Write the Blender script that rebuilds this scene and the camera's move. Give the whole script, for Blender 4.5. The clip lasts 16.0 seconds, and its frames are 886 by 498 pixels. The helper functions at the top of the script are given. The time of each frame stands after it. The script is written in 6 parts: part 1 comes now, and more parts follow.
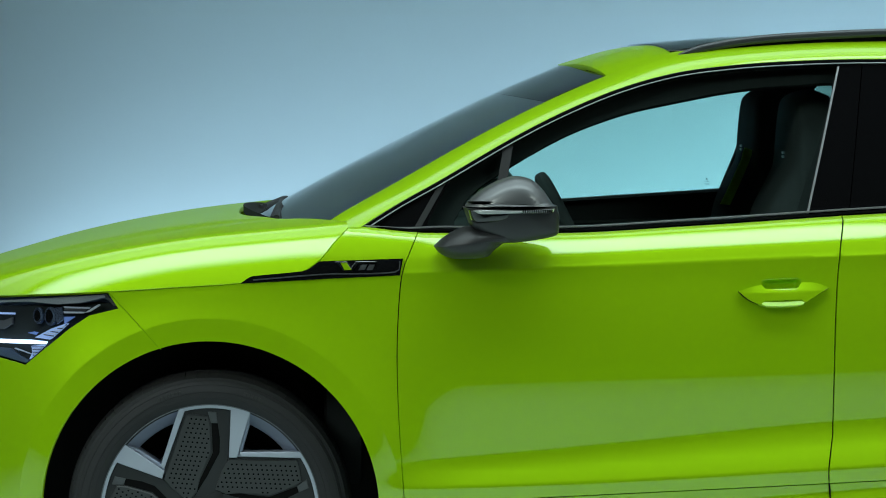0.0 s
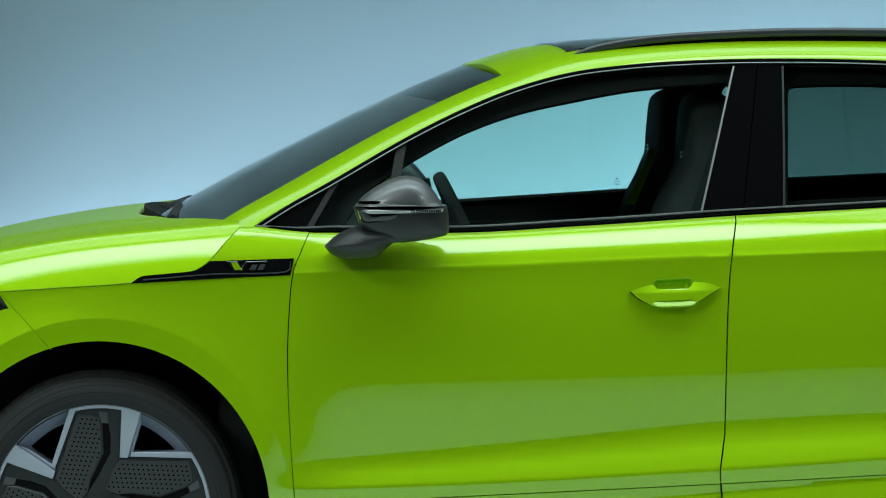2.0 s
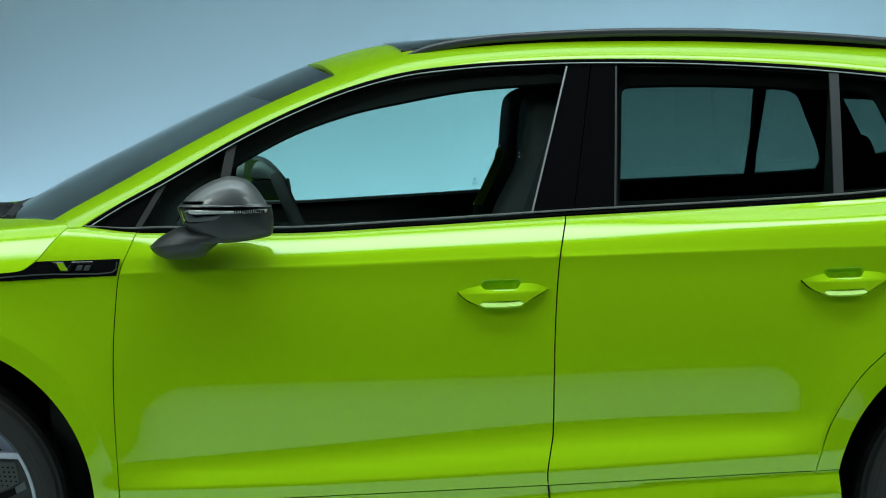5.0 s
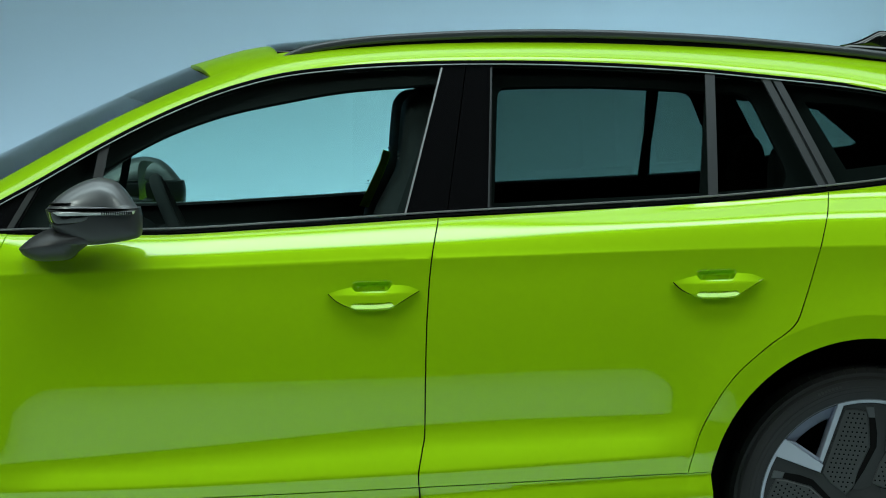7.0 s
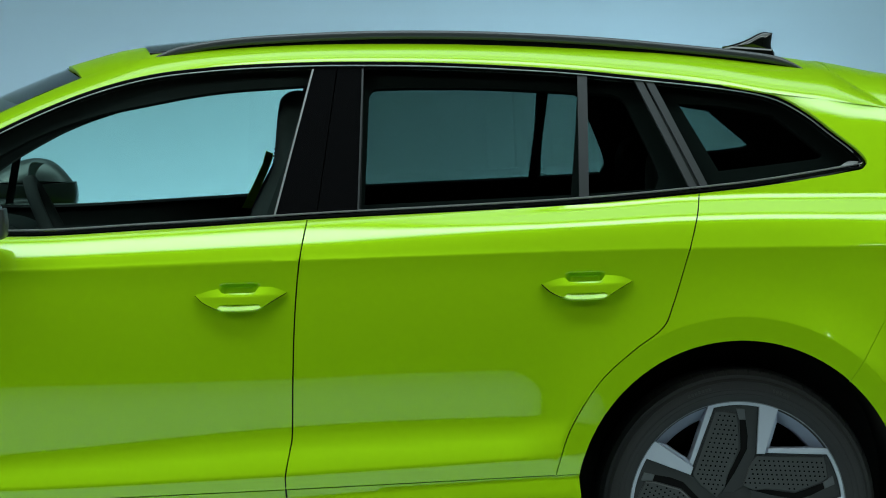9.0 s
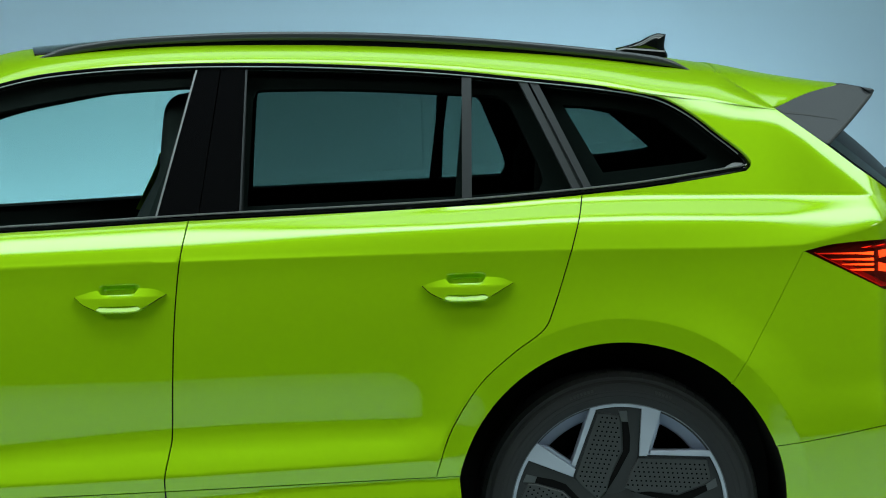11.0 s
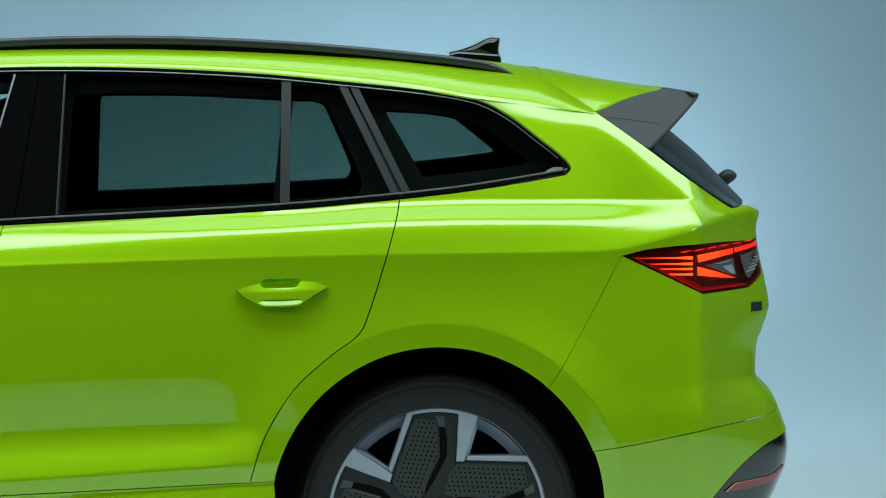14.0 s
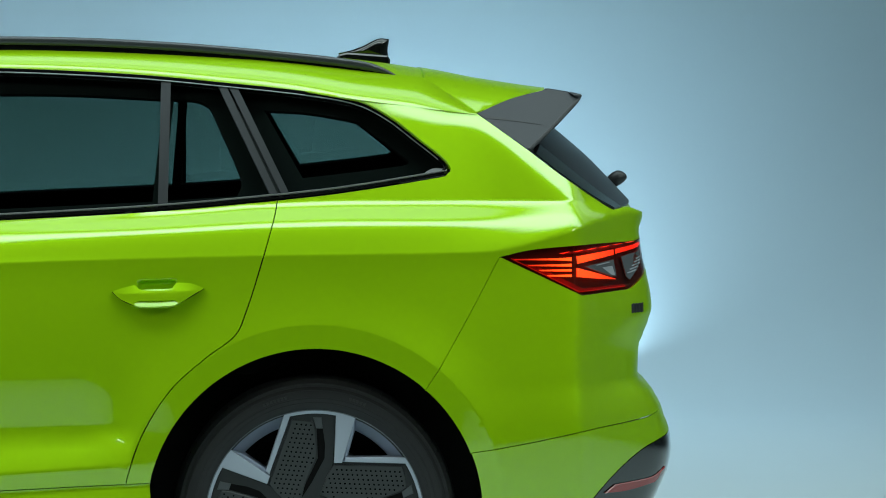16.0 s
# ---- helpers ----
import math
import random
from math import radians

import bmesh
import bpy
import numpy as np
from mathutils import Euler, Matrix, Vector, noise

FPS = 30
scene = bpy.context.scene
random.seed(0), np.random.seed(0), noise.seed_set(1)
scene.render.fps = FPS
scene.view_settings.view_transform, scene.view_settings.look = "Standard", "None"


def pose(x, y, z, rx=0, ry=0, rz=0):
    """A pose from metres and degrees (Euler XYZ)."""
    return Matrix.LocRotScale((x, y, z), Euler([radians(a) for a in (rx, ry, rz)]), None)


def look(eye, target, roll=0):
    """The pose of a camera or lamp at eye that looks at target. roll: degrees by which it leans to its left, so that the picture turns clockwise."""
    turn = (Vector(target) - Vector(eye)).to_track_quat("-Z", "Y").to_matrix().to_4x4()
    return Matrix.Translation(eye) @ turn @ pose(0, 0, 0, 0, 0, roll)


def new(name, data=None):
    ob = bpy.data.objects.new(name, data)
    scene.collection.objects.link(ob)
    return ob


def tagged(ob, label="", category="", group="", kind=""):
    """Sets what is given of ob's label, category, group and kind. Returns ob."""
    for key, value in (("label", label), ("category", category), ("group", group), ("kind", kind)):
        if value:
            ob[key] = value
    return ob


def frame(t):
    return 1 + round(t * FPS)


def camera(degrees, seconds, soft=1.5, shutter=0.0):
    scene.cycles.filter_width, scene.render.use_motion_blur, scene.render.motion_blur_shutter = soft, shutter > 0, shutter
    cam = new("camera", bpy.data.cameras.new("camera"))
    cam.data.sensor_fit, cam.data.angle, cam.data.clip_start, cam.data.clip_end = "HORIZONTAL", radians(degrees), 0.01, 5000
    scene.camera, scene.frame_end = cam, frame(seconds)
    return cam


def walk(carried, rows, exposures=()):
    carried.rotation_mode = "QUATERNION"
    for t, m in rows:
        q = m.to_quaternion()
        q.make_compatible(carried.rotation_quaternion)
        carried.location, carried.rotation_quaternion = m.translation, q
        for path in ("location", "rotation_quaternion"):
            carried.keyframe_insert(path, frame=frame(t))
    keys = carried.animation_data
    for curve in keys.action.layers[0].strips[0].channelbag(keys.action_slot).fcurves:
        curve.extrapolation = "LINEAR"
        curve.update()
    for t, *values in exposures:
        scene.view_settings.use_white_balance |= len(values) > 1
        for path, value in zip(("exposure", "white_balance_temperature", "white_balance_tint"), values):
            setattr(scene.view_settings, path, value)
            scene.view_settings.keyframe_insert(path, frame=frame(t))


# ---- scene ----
cam = camera(15.90, 16.0, soft=1.0)
# seconds, x, z, pitch, lean of the slide past the car
PATH = [
    (0.0, 0.1950, 1.5044, -3.2479, 0.195),
    (0.5, 0.2663, 1.5040, -3.2429, 0.191),
    (1.0, 0.3386, 1.5037, -3.2435, 0.187),
    (1.5, 0.4055, 1.5033, -3.2453, 0.183),
    (2.0, 0.4751, 1.5030, -3.2531, 0.180),
    (2.5, 0.5389, 1.5026, -3.2570, 0.176),
    (3.0, 0.6114, 1.5023, -3.2518, 0.172),
    (5.5, 1.0022, 1.5005, -3.2402, 0.153),
    (6.0, 1.0866, 1.5002, -3.2293, 0.149),
    (6.5, 1.1656, 1.4998, -3.2159, 0.145),
    (7.0, 1.2502, 1.4995, -3.2156, 0.142),
    (7.5, 1.3291, 1.4991, -3.2159, 0.138),
    (8.0, 1.4172, 1.4988, -3.2063, 0.134),
    (8.5, 1.5007, 1.4984, -3.1924, 0.130),
    (9.0, 1.5897, 1.4981, -3.1864, 0.126),
    (11.5, 1.9733, 1.4964, -3.1384, 0.107),
    (12.0, 2.0536, 1.4960, -3.1147, 0.104),
    (12.5, 2.1288, 1.4957, -3.1047, 0.100),
    (13.0, 2.2101, 1.4953, -3.0920, 0.096),
    (13.5, 2.2881, 1.4950, -3.0855, 0.092),
    (14.0, 2.3709, 1.4946, -3.0752, 0.088),
    (14.5, 2.4476, 1.4943, -3.0746, 0.084),
    (15.0, 2.5307, 1.4939, -3.0717, 0.081),
    (15.5, 2.6070, 1.4936, -3.0588, 0.077),
    (16.0, 2.6870, 1.4932, -3.0515, 0.073),
]
walk(cam, [(t, pose(x, -9.0436, z, 90 + pitch, lean, -2.8840)) for t, x, z, pitch, lean in PATH])

# ---------------------------------------------------------------- light
world = bpy.data.worlds.new("world")
world.use_nodes = True
world.node_tree.nodes["Background"].inputs[0].default_value = (0.35, 0.45, 0.55, 1)
world.node_tree.nodes["Background"].inputs[1].default_value = 0.03
scene.world = world


def area_lamp(name, eye, target, sx, sy, watts, colour, spread):
    data = bpy.data.lights.new(name, "AREA")
    data.shape, data.size, data.size_y, data.energy, data.color = "RECTANGLE", sx, sy, watts, colour
    data.spread = radians(spread)
    ob = new(name, data)
    ob.matrix_world = look(eye, target)
    return ob


def soft_edges(ob, edge):
    """A softbox's cloth is dimmer towards its long edges."""
    data = ob.data
    data.energy *= (data.size_y + 2 * edge) / data.size_y
    half = data.size_y / 2
    data.size_y += 2 * edge
    data.use_nodes = True
    nt = data.node_tree
    geo, split, off, size, ramp = [nt.nodes.new(n) for n in ("ShaderNodeNewGeometry", "ShaderNodeSeparateXYZ", "ShaderNodeMath", "ShaderNodeMath", "ShaderNodeMapRange")]
    off.operation, off.inputs[1].default_value, size.operation = "SUBTRACT", ob.matrix_world.translation.y, "ABSOLUTE"
    ramp.interpolation_type = "SMOOTHSTEP"
    for i, v in enumerate((half - edge, half + edge, 1.0, 0.0)):
        ramp.inputs[i + 1].default_value = v
    nt.links.new(geo.outputs["Position"], split.inputs[0])
    nt.links.new(split.outputs["Y"], off.inputs[0])
    nt.links.new(off.outputs[0], size.inputs[0])
    nt.links.new(size.outputs[0], ramp.inputs[0])
    nt.links.new(ramp.outputs[0], nt.nodes["Emission"].inputs["Strength"])


# long overhead softboxes, the middle one dimmer, two unseen square fill lamps added well out to the sides of the
# camera, and the lamps that wash the backdrop from the floor
soft_edges(area_lamp("overhead_softbox", (1.9, -2.05, 4.4), (1.9, -2.05, 0), 14.0, 0.9, 170, (0.80, 1.0, 1.0), 130), 0.26)
soft_edges(area_lamp("overhead_softbox", (1.9, -0.72, 4.42), (1.9, -0.72, 0), 14.0, 0.94, 38, (0.80, 1.0, 1.0), 130), 0.20)
soft_edges(area_lamp("overhead_softbox", (1.9, 0.52, 4.4), (1.9, 0.52, 0), 14.0, 1.35, 94, (0.80, 1.0, 1.0), 130), 0.26)
for side_x, target_x, watts in ((-7.2, 0.3, 29), (10.4, 2.4, 17)):
    area_lamp("side_fill", (side_x, -9.6, 7.5), (target_x, -0.9, 0.8), 4.4, 2.4, watts, (0.86, 1.0, 0.92), 42)
area_lamp("backdrop_light", (0.6, 5.6, 0.32), (0.6, 7.0, 0.2), 3.4, 0.2, 52, (0.53, 0.79, 1.0), 130)
area_lamp("backdrop_light", (3.3, 5.6, 0.32), (3.3, 7.0, 0.2), 1.7, 0.2, 46, (0.52, 0.79, 1.0), 130)
# unseen overhead fill, added to brighten the floor and wall behind the car
area_lamp("rear_floor_fill", (3.0, 3.9, 4.6), (3.0, 4.3, 0), 6.0, 1.4, 60, (0.58, 0.84, 1.0), 100)
area_lamp("rear_wall_fill", (4.4, 3.6, 4.6), (4.4, 6.7, 0.9), 3.0, 1.0, 10, (0.47, 0.77, 1.0), 80)
scene.view_settings.exposure = 0.0

# ---------------------------------------------------------------- materials
def material(name, colour, rough=0.5, metal=0.0, coat=0.0, grain=0.0, scale=60.0, bump=0.0, vary=0.0, ior=1.5, emit=None, power=0.0):
    """A procedural surface: colour varied at two scales, roughness mottled, fine relief."""
    m = bpy.data.materials.new(name)
    m.use_nodes = True
    nt = m.node_tree
    b = nt.nodes["Principled BSDF"]
    b.inputs["Base Color"].default_value = (*colour, 1)
    b.inputs["Roughness"].default_value = rough
    b.inputs["Metallic"].default_value = metal
    b.inputs["Coat Weight"].default_value = coat
    b.inputs["Coat Roughness"].default_value = 0.06
    b.inputs["IOR"].default_value = ior
    if emit:
        b.inputs["Emission Color"].default_value = (*emit, 1)
        b.inputs["Emission Strength"].default_value = power
    if vary or grain or bump:
        tc = nt.nodes.new("ShaderNodeTexCoord")
        big, fine = nt.nodes.new("ShaderNodeTexNoise"), nt.nodes.new("ShaderNodeTexNoise")
        big.inputs["Scale"].default_value, fine.inputs["Scale"].default_value = scale * 0.06, scale
        big.inputs["Detail"].default_value = fine.inputs["Detail"].default_value = 4
        for n in (big, fine):
            nt.links.new(tc.outputs["Object"], n.inputs["Vector"])
        if vary:
            mix = nt.nodes.new("ShaderNodeMix")
            mix.data_type, mix.blend_type = "RGBA", "MIX"
            mix.inputs[6].default_value = (*[c * (1 - vary) for c in colour], 1)
            mix.inputs[7].default_value = (*[min(1, c * (1 + vary)) for c in colour], 1)
            add = nt.nodes.new("ShaderNodeMath")
            add.operation = "ADD"
            half = nt.nodes.new("ShaderNodeMath")
            half.operation, half.inputs[1].default_value = "MULTIPLY", 0.5
            nt.links.new(big.outputs[0], add.inputs[0])
            nt.links.new(fine.outputs[0], add.inputs[1])
            nt.links.new(add.outputs[0], half.inputs[0])
            nt.links.new(half.outputs[0], mix.inputs[0])
            nt.links.new(mix.outputs[2], b.inputs["Base Color"])
        if grain:
            rng = nt.nodes.new("ShaderNodeMapRange")
            rng.inputs[3].default_value, rng.inputs[4].default_value = max(0.01, rough - grain), rough + grain
            nt.links.new(fine.outputs[0], rng.inputs[0])
            nt.links.new(rng.outputs[0], b.inputs["Roughness"])
        if bump:
            bp = nt.nodes.new("ShaderNodeBump")
            bp.inputs["Strength"].default_value, bp.inputs["Distance"].default_value = bump, 0.001
            nt.links.new(fine.outputs[0], bp.inputs["Height"])
            nt.links.new(bp.outputs[0], b.inputs["Normal"])
    return m


def glass(name, tint, gloss=1.0, ior=1.5):
    """A pane: what lies behind it shows through in its tint, with a clear Fresnel reflection on top."""
    m = bpy.data.materials.new(name)
    m.use_nodes = True
    nt = m.node_tree
    nt.nodes.remove(nt.nodes["Principled BSDF"])
    tr, gl = nt.nodes.new("ShaderNodeBsdfTransparent"), nt.nodes.new("ShaderNodeBsdfGlossy")
    fr, mx = nt.nodes.new("ShaderNodeFresnel"), nt.nodes.new("ShaderNodeMixShader")
    tr.inputs[0].default_value = (*tint, 1)
    gl.inputs["Roughness"].default_value = 0.01
    gl.inputs["Color"].default_value = (gloss, gloss, gloss, 1)
    fr.inputs["IOR"].default_value = ior
    nt.links.new(fr.outputs[0], mx.inputs[0])
    nt.links.new(tr.outputs[0], mx.inputs[1])
    nt.links.new(gl.outputs[0], mx.inputs[2])
    nt.links.new(mx.outputs[0], nt.nodes["Material Output"].inputs[0])
    return m


PAINT = material("green_paint", (0.282, 0.505, 0.004), 0.48, 0.40, 0.34, grain=0.03, scale=900, vary=0.03)
PAINT.node_tree.nodes["Principled BSDF"].inputs["Specular IOR Level"].default_value = 0.12
PAINT.node_tree.nodes["Principled BSDF"].inputs["Coat Roughness"].default_value = 0.03
PAINT.node_tree.nodes["Principled BSDF"].inputs["Specular Tint"].default_value = (0.50, 0.80, 0.02, 1)
PAINT.node_tree.nodes["Principled BSDF"].inputs["Coat IOR"].default_value = 2.50
BLACK = material("gloss_black", (0.0048, 0.005, 0.0055), 0.06, 0, 0.6)
PILLAR = material("pillar_black", (0.004, 0.004, 0.0045), 0.08)
PILLAR.node_tree.nodes["Principled BSDF"].inputs["Specular IOR Level"].default_value = 0.22
PLASTIC = material("black_plastic", (0.017, 0.018, 0.019), 0.45, 0, grain=0.08, scale=700, bump=0.15, vary=0.15)
CAPGREY = material("grey_mirror_cap", (0.125, 0.13, 0.135), 0.42, 0.6, 0.25, grain=0.03, scale=600)
TRIMGREY = material("satin_grey_trim", (0.047, 0.051, 0.055), 0.40, 0.35, grain=0.05, scale=400, vary=0.08)
SATIN = material("anodised_trim", (0.36, 0.37, 0.39), 0.33, 0.5, grain=0.05, scale=400, vary=0.06)
RAILGREY = material("rail_grey", (0.06, 0.065, 0.07), 0.30, 0.45, grain=0.05, scale=400)
SPOILER = material("spoiler_grey", (0.021, 0.024, 0.029), 0.42, 0.1, 0.1, grain=0.05, scale=400)
CLOTH = material("dark_suede", (0.025, 0.032, 0.033), 0.9, grain=0.05, scale=900, bump=0.3, vary=0.3)
DARK = material("dark_interior", (0.022, 0.026, 0.026), 0.85, grain=0.05, scale=400, vary=0.2)
DARK.node_tree.nodes["Principled BSDF"].inputs["Specular IOR Level"].default_value = 0.1
LIME = material("lime_fabric", (0.32, 0.47, 0.01), 0.8, vary=0.15, scale=300)
RUBBER = material("tyre_rubber", (0.023, 0.023, 0.024), 0.75, grain=0.1, scale=180, bump=0.25, vary=0.25)
RUBBER.node_tree.nodes["Principled BSDF"].inputs["Specular IOR Level"].default_value = 0.25
ALLOY = material("machined_alloy", (0.46, 0.49, 0.57), 0.45, 0.65, 0.3, grain=0.06, scale=500)
BARREL = material("painted_barrel", (0.38, 0.42, 0.52), 0.42, 0.7, grain=0.05, scale=300)
ANTHRACITE = material("anthracite_insert", (0.033, 0.035, 0.036), 0.5, 0.1, grain=0.06, scale=500, vary=0.12)
PIT = material("pit_black", (0.005, 0.005, 0.005), 0.8)
PIT.node_tree.nodes["Principled BSDF"].inputs["Specular IOR Level"].default_value = 0.04
CHROME = material("dark_chrome", (0.5, 0.5, 0.5), 0.12, 1.0)
BADGE = material("badge_grey", (0.16, 0.165, 0.17), 0.3, 0.8)
INDICATOR = material("indicator_lens", (0.42, 0.44, 0.44), 0.25, 0.3, 0.5)
LENS = glass("clear_lens", (0.85, 0.88, 0.92))
REDLENS = glass("red_lens", (0.90, 0.28, 0.22))
CLEARGLASS = glass("clear_glass", (0.74, 0.92, 0.87))
TINTGLASS = glass("privacy_glass", (0.245, 0.330, 0.300))
SCREENGLASS = glass("windscreen_glass", (0.72, 0.84, 0.80), 0.9, 1.42)
REDGLOW = material("red_light", (0.4, 0.01, 0.0), 0.4, emit=(1.0, 0.065, 0.018), power=1.5)
def fade_glow(name, xs, powers, near, far):
    """Red light that brightens along a lamp's bars towards its light source."""
    m = material(name, (0.4, 0.02, 0.0), 0.4, emit=far, power=1.0)
    nt = m.node_tree
    tc, sep, rng, mix = [nt.nodes.new(n) for n in ("ShaderNodeTexCoord", "ShaderNodeSeparateXYZ", "ShaderNodeMapRange", "ShaderNodeMix")]
    mix.data_type = "RGBA"
    mix.inputs[6].default_value, mix.inputs[7].default_value = (*[c * powers[0] for c in near], 1), (*[c * powers[1] for c in far], 1)
    rng.interpolation_type = "SMOOTHSTEP"
    rng.inputs[1].default_value, rng.inputs[2].default_value = xs
    nt.links.new(tc.outputs["Object"], sep.inputs[0])
    nt.links.new(sep.outputs["X"], rng.inputs[0])
    nt.links.new(rng.outputs[0], mix.inputs[0])
    nt.links.new(mix.outputs[2], nt.nodes["Principled BSDF"].inputs["Emission Color"])
    return m


BARGLOW = fade_glow("tail_bar_light", (3.30, 3.43), (0.55, 3.2), (1.0, 0.07, 0.04), (1.0, 0.20, 0.03))
BANDGLOW = fade_glow("tail_band_light", (3.45, 3.60), (2.6, 1.0), (1.0, 0.16, 0.03), (1.0, 0.07, 0.03))
LAMPGREY = material("lamp_reflector", (0.45, 0.46, 0.48), 0.25, 0.4, 0.5)
REDDARK = material("red_plastic", (0.26, 0.02, 0.02), 0.2, 0, 0.5)
GREYDARK = material("smoked_reflector", (0.11, 0.115, 0.12), 0.25, 0.3, 0.5)
REDRIM = material("red_rim", (0.35, 0.015, 0.01), 0.3, 0, 0.5, emit=(1.0, 0.03, 0.015), power=0.18)
WHITEGLOW = material("daytime_light", (0.5, 0.6, 0.8), 0.3, emit=(0.55, 0.78, 1.0), power=2.2)
BLUEOPTIC = material("headlamp_optic", (0.20, 0.25, 0.36), 0.15, 0.8)
BLUEGLOW = material("lit_crystal", (0.15, 0.22, 0.40), 0.2, 0.3, emit=(0.16, 0.30, 0.85), power=0.30)
SPOKE = material("spoke_grey", (0.014, 0.015, 0.016), 0.5, 0.1, grain=0.06, scale=500, vary=0.1)
SHEEN = material("lens_sheen_grey", (0.34, 0.36, 0.38), 0.18, 0.2, 0.6)
CRYSTAL = material("lamp_crystal", (0.42, 0.48, 0.60), 0.18, 0.6, emit=(0.25, 0.40, 0.75), power=0.8)
LIP = material("rim_lip_grey", (0.16, 0.17, 0.19), 0.35, 0.6)
DISC = material("brake_iron", (0.10, 0.10, 0.105), 0.45, 0.7, grain=0.06, scale=200)
MARK = material("sidewall_print", (0.012, 0.012, 0.012), 0.6)
TAB_GLINT = material("tab_glint_grey", (0.075, 0.08, 0.085), 0.45, 0.3)
LAMPBACK = material("lamp_backing", (0.06, 0.085, 0.13), 0.3, 0, 0.4)
LINER = material("liner_black", (0.026, 0.026, 0.027), 0.8, vary=0.2, scale=200)
BACKGLASS = material("dark_back_glass", (0.014, 0.015, 0.017), 0.30, 0, 0.0, grain=0.04, scale=300)
LINER.node_tree.nodes["Principled BSDF"].inputs["Specular IOR Level"].default_value = 0.1
REDBACK = material("red_lamp_backing", (0.035, 0.004, 0.003), 0.4, 0, 0.3)
# the lens's pale reflection along its top edge, painted as a grey strip
CYC = material("cyclorama_paint", (0.585, 0.675, 0.69), 0.75, grain=0.08, scale=40, vary=0.02)
STUDIO = material("studio_black", (0.022, 0.023, 0.025), 0.85, grain=0.05, scale=30, vary=0.2)

# ---------------------------------------------------------------- mesh tools
from mathutils import geometry


def build(name, verts, faces, mat, parent=None, label="", normals=None, smooth=True, sharp=35):
    """One mesh object; normals: one per vertex for the smooth skin."""
    me = bpy.data.meshes.new(name)
    me.from_pydata([tuple(map(float, v)) for v in verts], [], [tuple(map(int, f)) for f in faces])
    me.update()
    if smooth:
        me.polygons.foreach_set("use_smooth", [True] * len(me.polygons))
        if normals is not None:
            me.normals_split_custom_set_from_vertices([tuple(map(float, n)) for n in normals])
        else:
            me.set_sharp_from_angle(angle=radians(sharp))
    if mat:
        me.materials.append(mat)
    ob = new(name, me)
    if parent:
        ob.parent = parent
    return tagged(ob, label=label)


def pchip(x, xs, ys):
    """Smooth monotone interpolation in a small table."""
    xs, ys = np.asarray(xs, float), np.asarray(ys, float)
    h, d = np.diff(xs), np.diff(ys) / np.diff(xs)
    m = np.zeros(len(xs))
    m[0], m[-1] = d[0], d[-1]
    for i in range(1, len(xs) - 1):
        m[i] = 0 if d[i - 1] * d[i] <= 0 else 3 * (h[i - 1] + h[i]) / ((2 * h[i] + h[i - 1]) / d[i - 1] + (h[i] + 2 * h[i - 1]) / d[i])
    x = np.asarray(x, float)
    xc = np.clip(x, xs[0], xs[-1])
    i = np.clip(np.searchsorted(xs, xc) - 1, 0, len(xs) - 2)
    t = (xc - xs[i]) / h[i]
    v = (2 * t**3 - 3 * t**2 + 1) * ys[i] + (t**3 - 2 * t**2 + t) * h[i] * m[i] + (3 * t**2 - 2 * t**3) * ys[i + 1] + (t**3 - t**2) * h[i] * m[i + 1]
    return v + np.where(x < xs[0], (x - xs[0]) * m[0], 0) + np.where(x > xs[-1], (x - xs[-1]) * m[-1], 0)


def curve(points, step=0.012):
    """A rounded line through the points (chord-length Catmull-Rom), in any number of dimensions."""
    p = np.array(points, float)
    if len(p) == 2:
        n = max(1, int(np.ceil(np.linalg.norm(p[1] - p[0]) / step)))
        return [p[0] + (p[1] - p[0]) * k / n for k in range(n + 1)]
    s = np.concatenate([[0], np.cumsum(np.sqrt(np.linalg.norm(np.diff(p, axis=0), axis=1)))])
    m = np.zeros_like(p)
    m[1:-1] = (p[2:] - p[:-2]) / (s[2:] - s[:-2])[:, None]
    m[0], m[-1] = (p[1] - p[0]) / (s[1] - s[0]), (p[-1] - p[-2]) / (s[-1] - s[-2])
    out = []
    for i in range(len(p) - 1):
        h = s[i + 1] - s[i]
        n = max(1, int(np.ceil(np.linalg.norm(p[i + 1] - p[i]) / step)))
        for k in range(n):
            t = k / n
            out.append((2 * t**3 - 3 * t**2 + 1) * p[i] + (t**3 - 2 * t**2 + t) * h * m[i] + (3 * t**2 - 2 * t**3) * p[i + 1] + (t**3 - t**2) * h * m[i + 1])
    return out + [p[-1]]


def ring(*curves):
    """A closed outline out of lines that follow one another."""
    out = []
    for c in curves:
        for q in c:
            if not out or np.linalg.norm(np.array(q) - out[-1]) > 1e-4:
                out.append(np.array(q, float))
    if np.linalg.norm(out[0] - out[-1]) < 1e-4:
        out.pop()
    return np.array(out)


def inset(poly, d):
    """The outline moved inwards by d."""
    p = np.array(poly)
    area = np.sum(p[:, 0] * np.roll(p[:, 1], -1) - np.roll(p[:, 0], -1) * p[:, 1])
    a, b = p - np.roll(p, 1, 0), np.roll(p, -1, 0) - p
    a, b = a / np.linalg.norm(a, axis=1)[:, None], b / np.linalg.norm(b, axis=1)[:, None]
    t = a + b
    t /= np.maximum(np.linalg.norm(t, axis=1), 1e-6)[:, None]
    n = np.stack([-t[:, 1], t[:, 0]], 1) * (1 if area > 0 else -1)
    return p + n * d


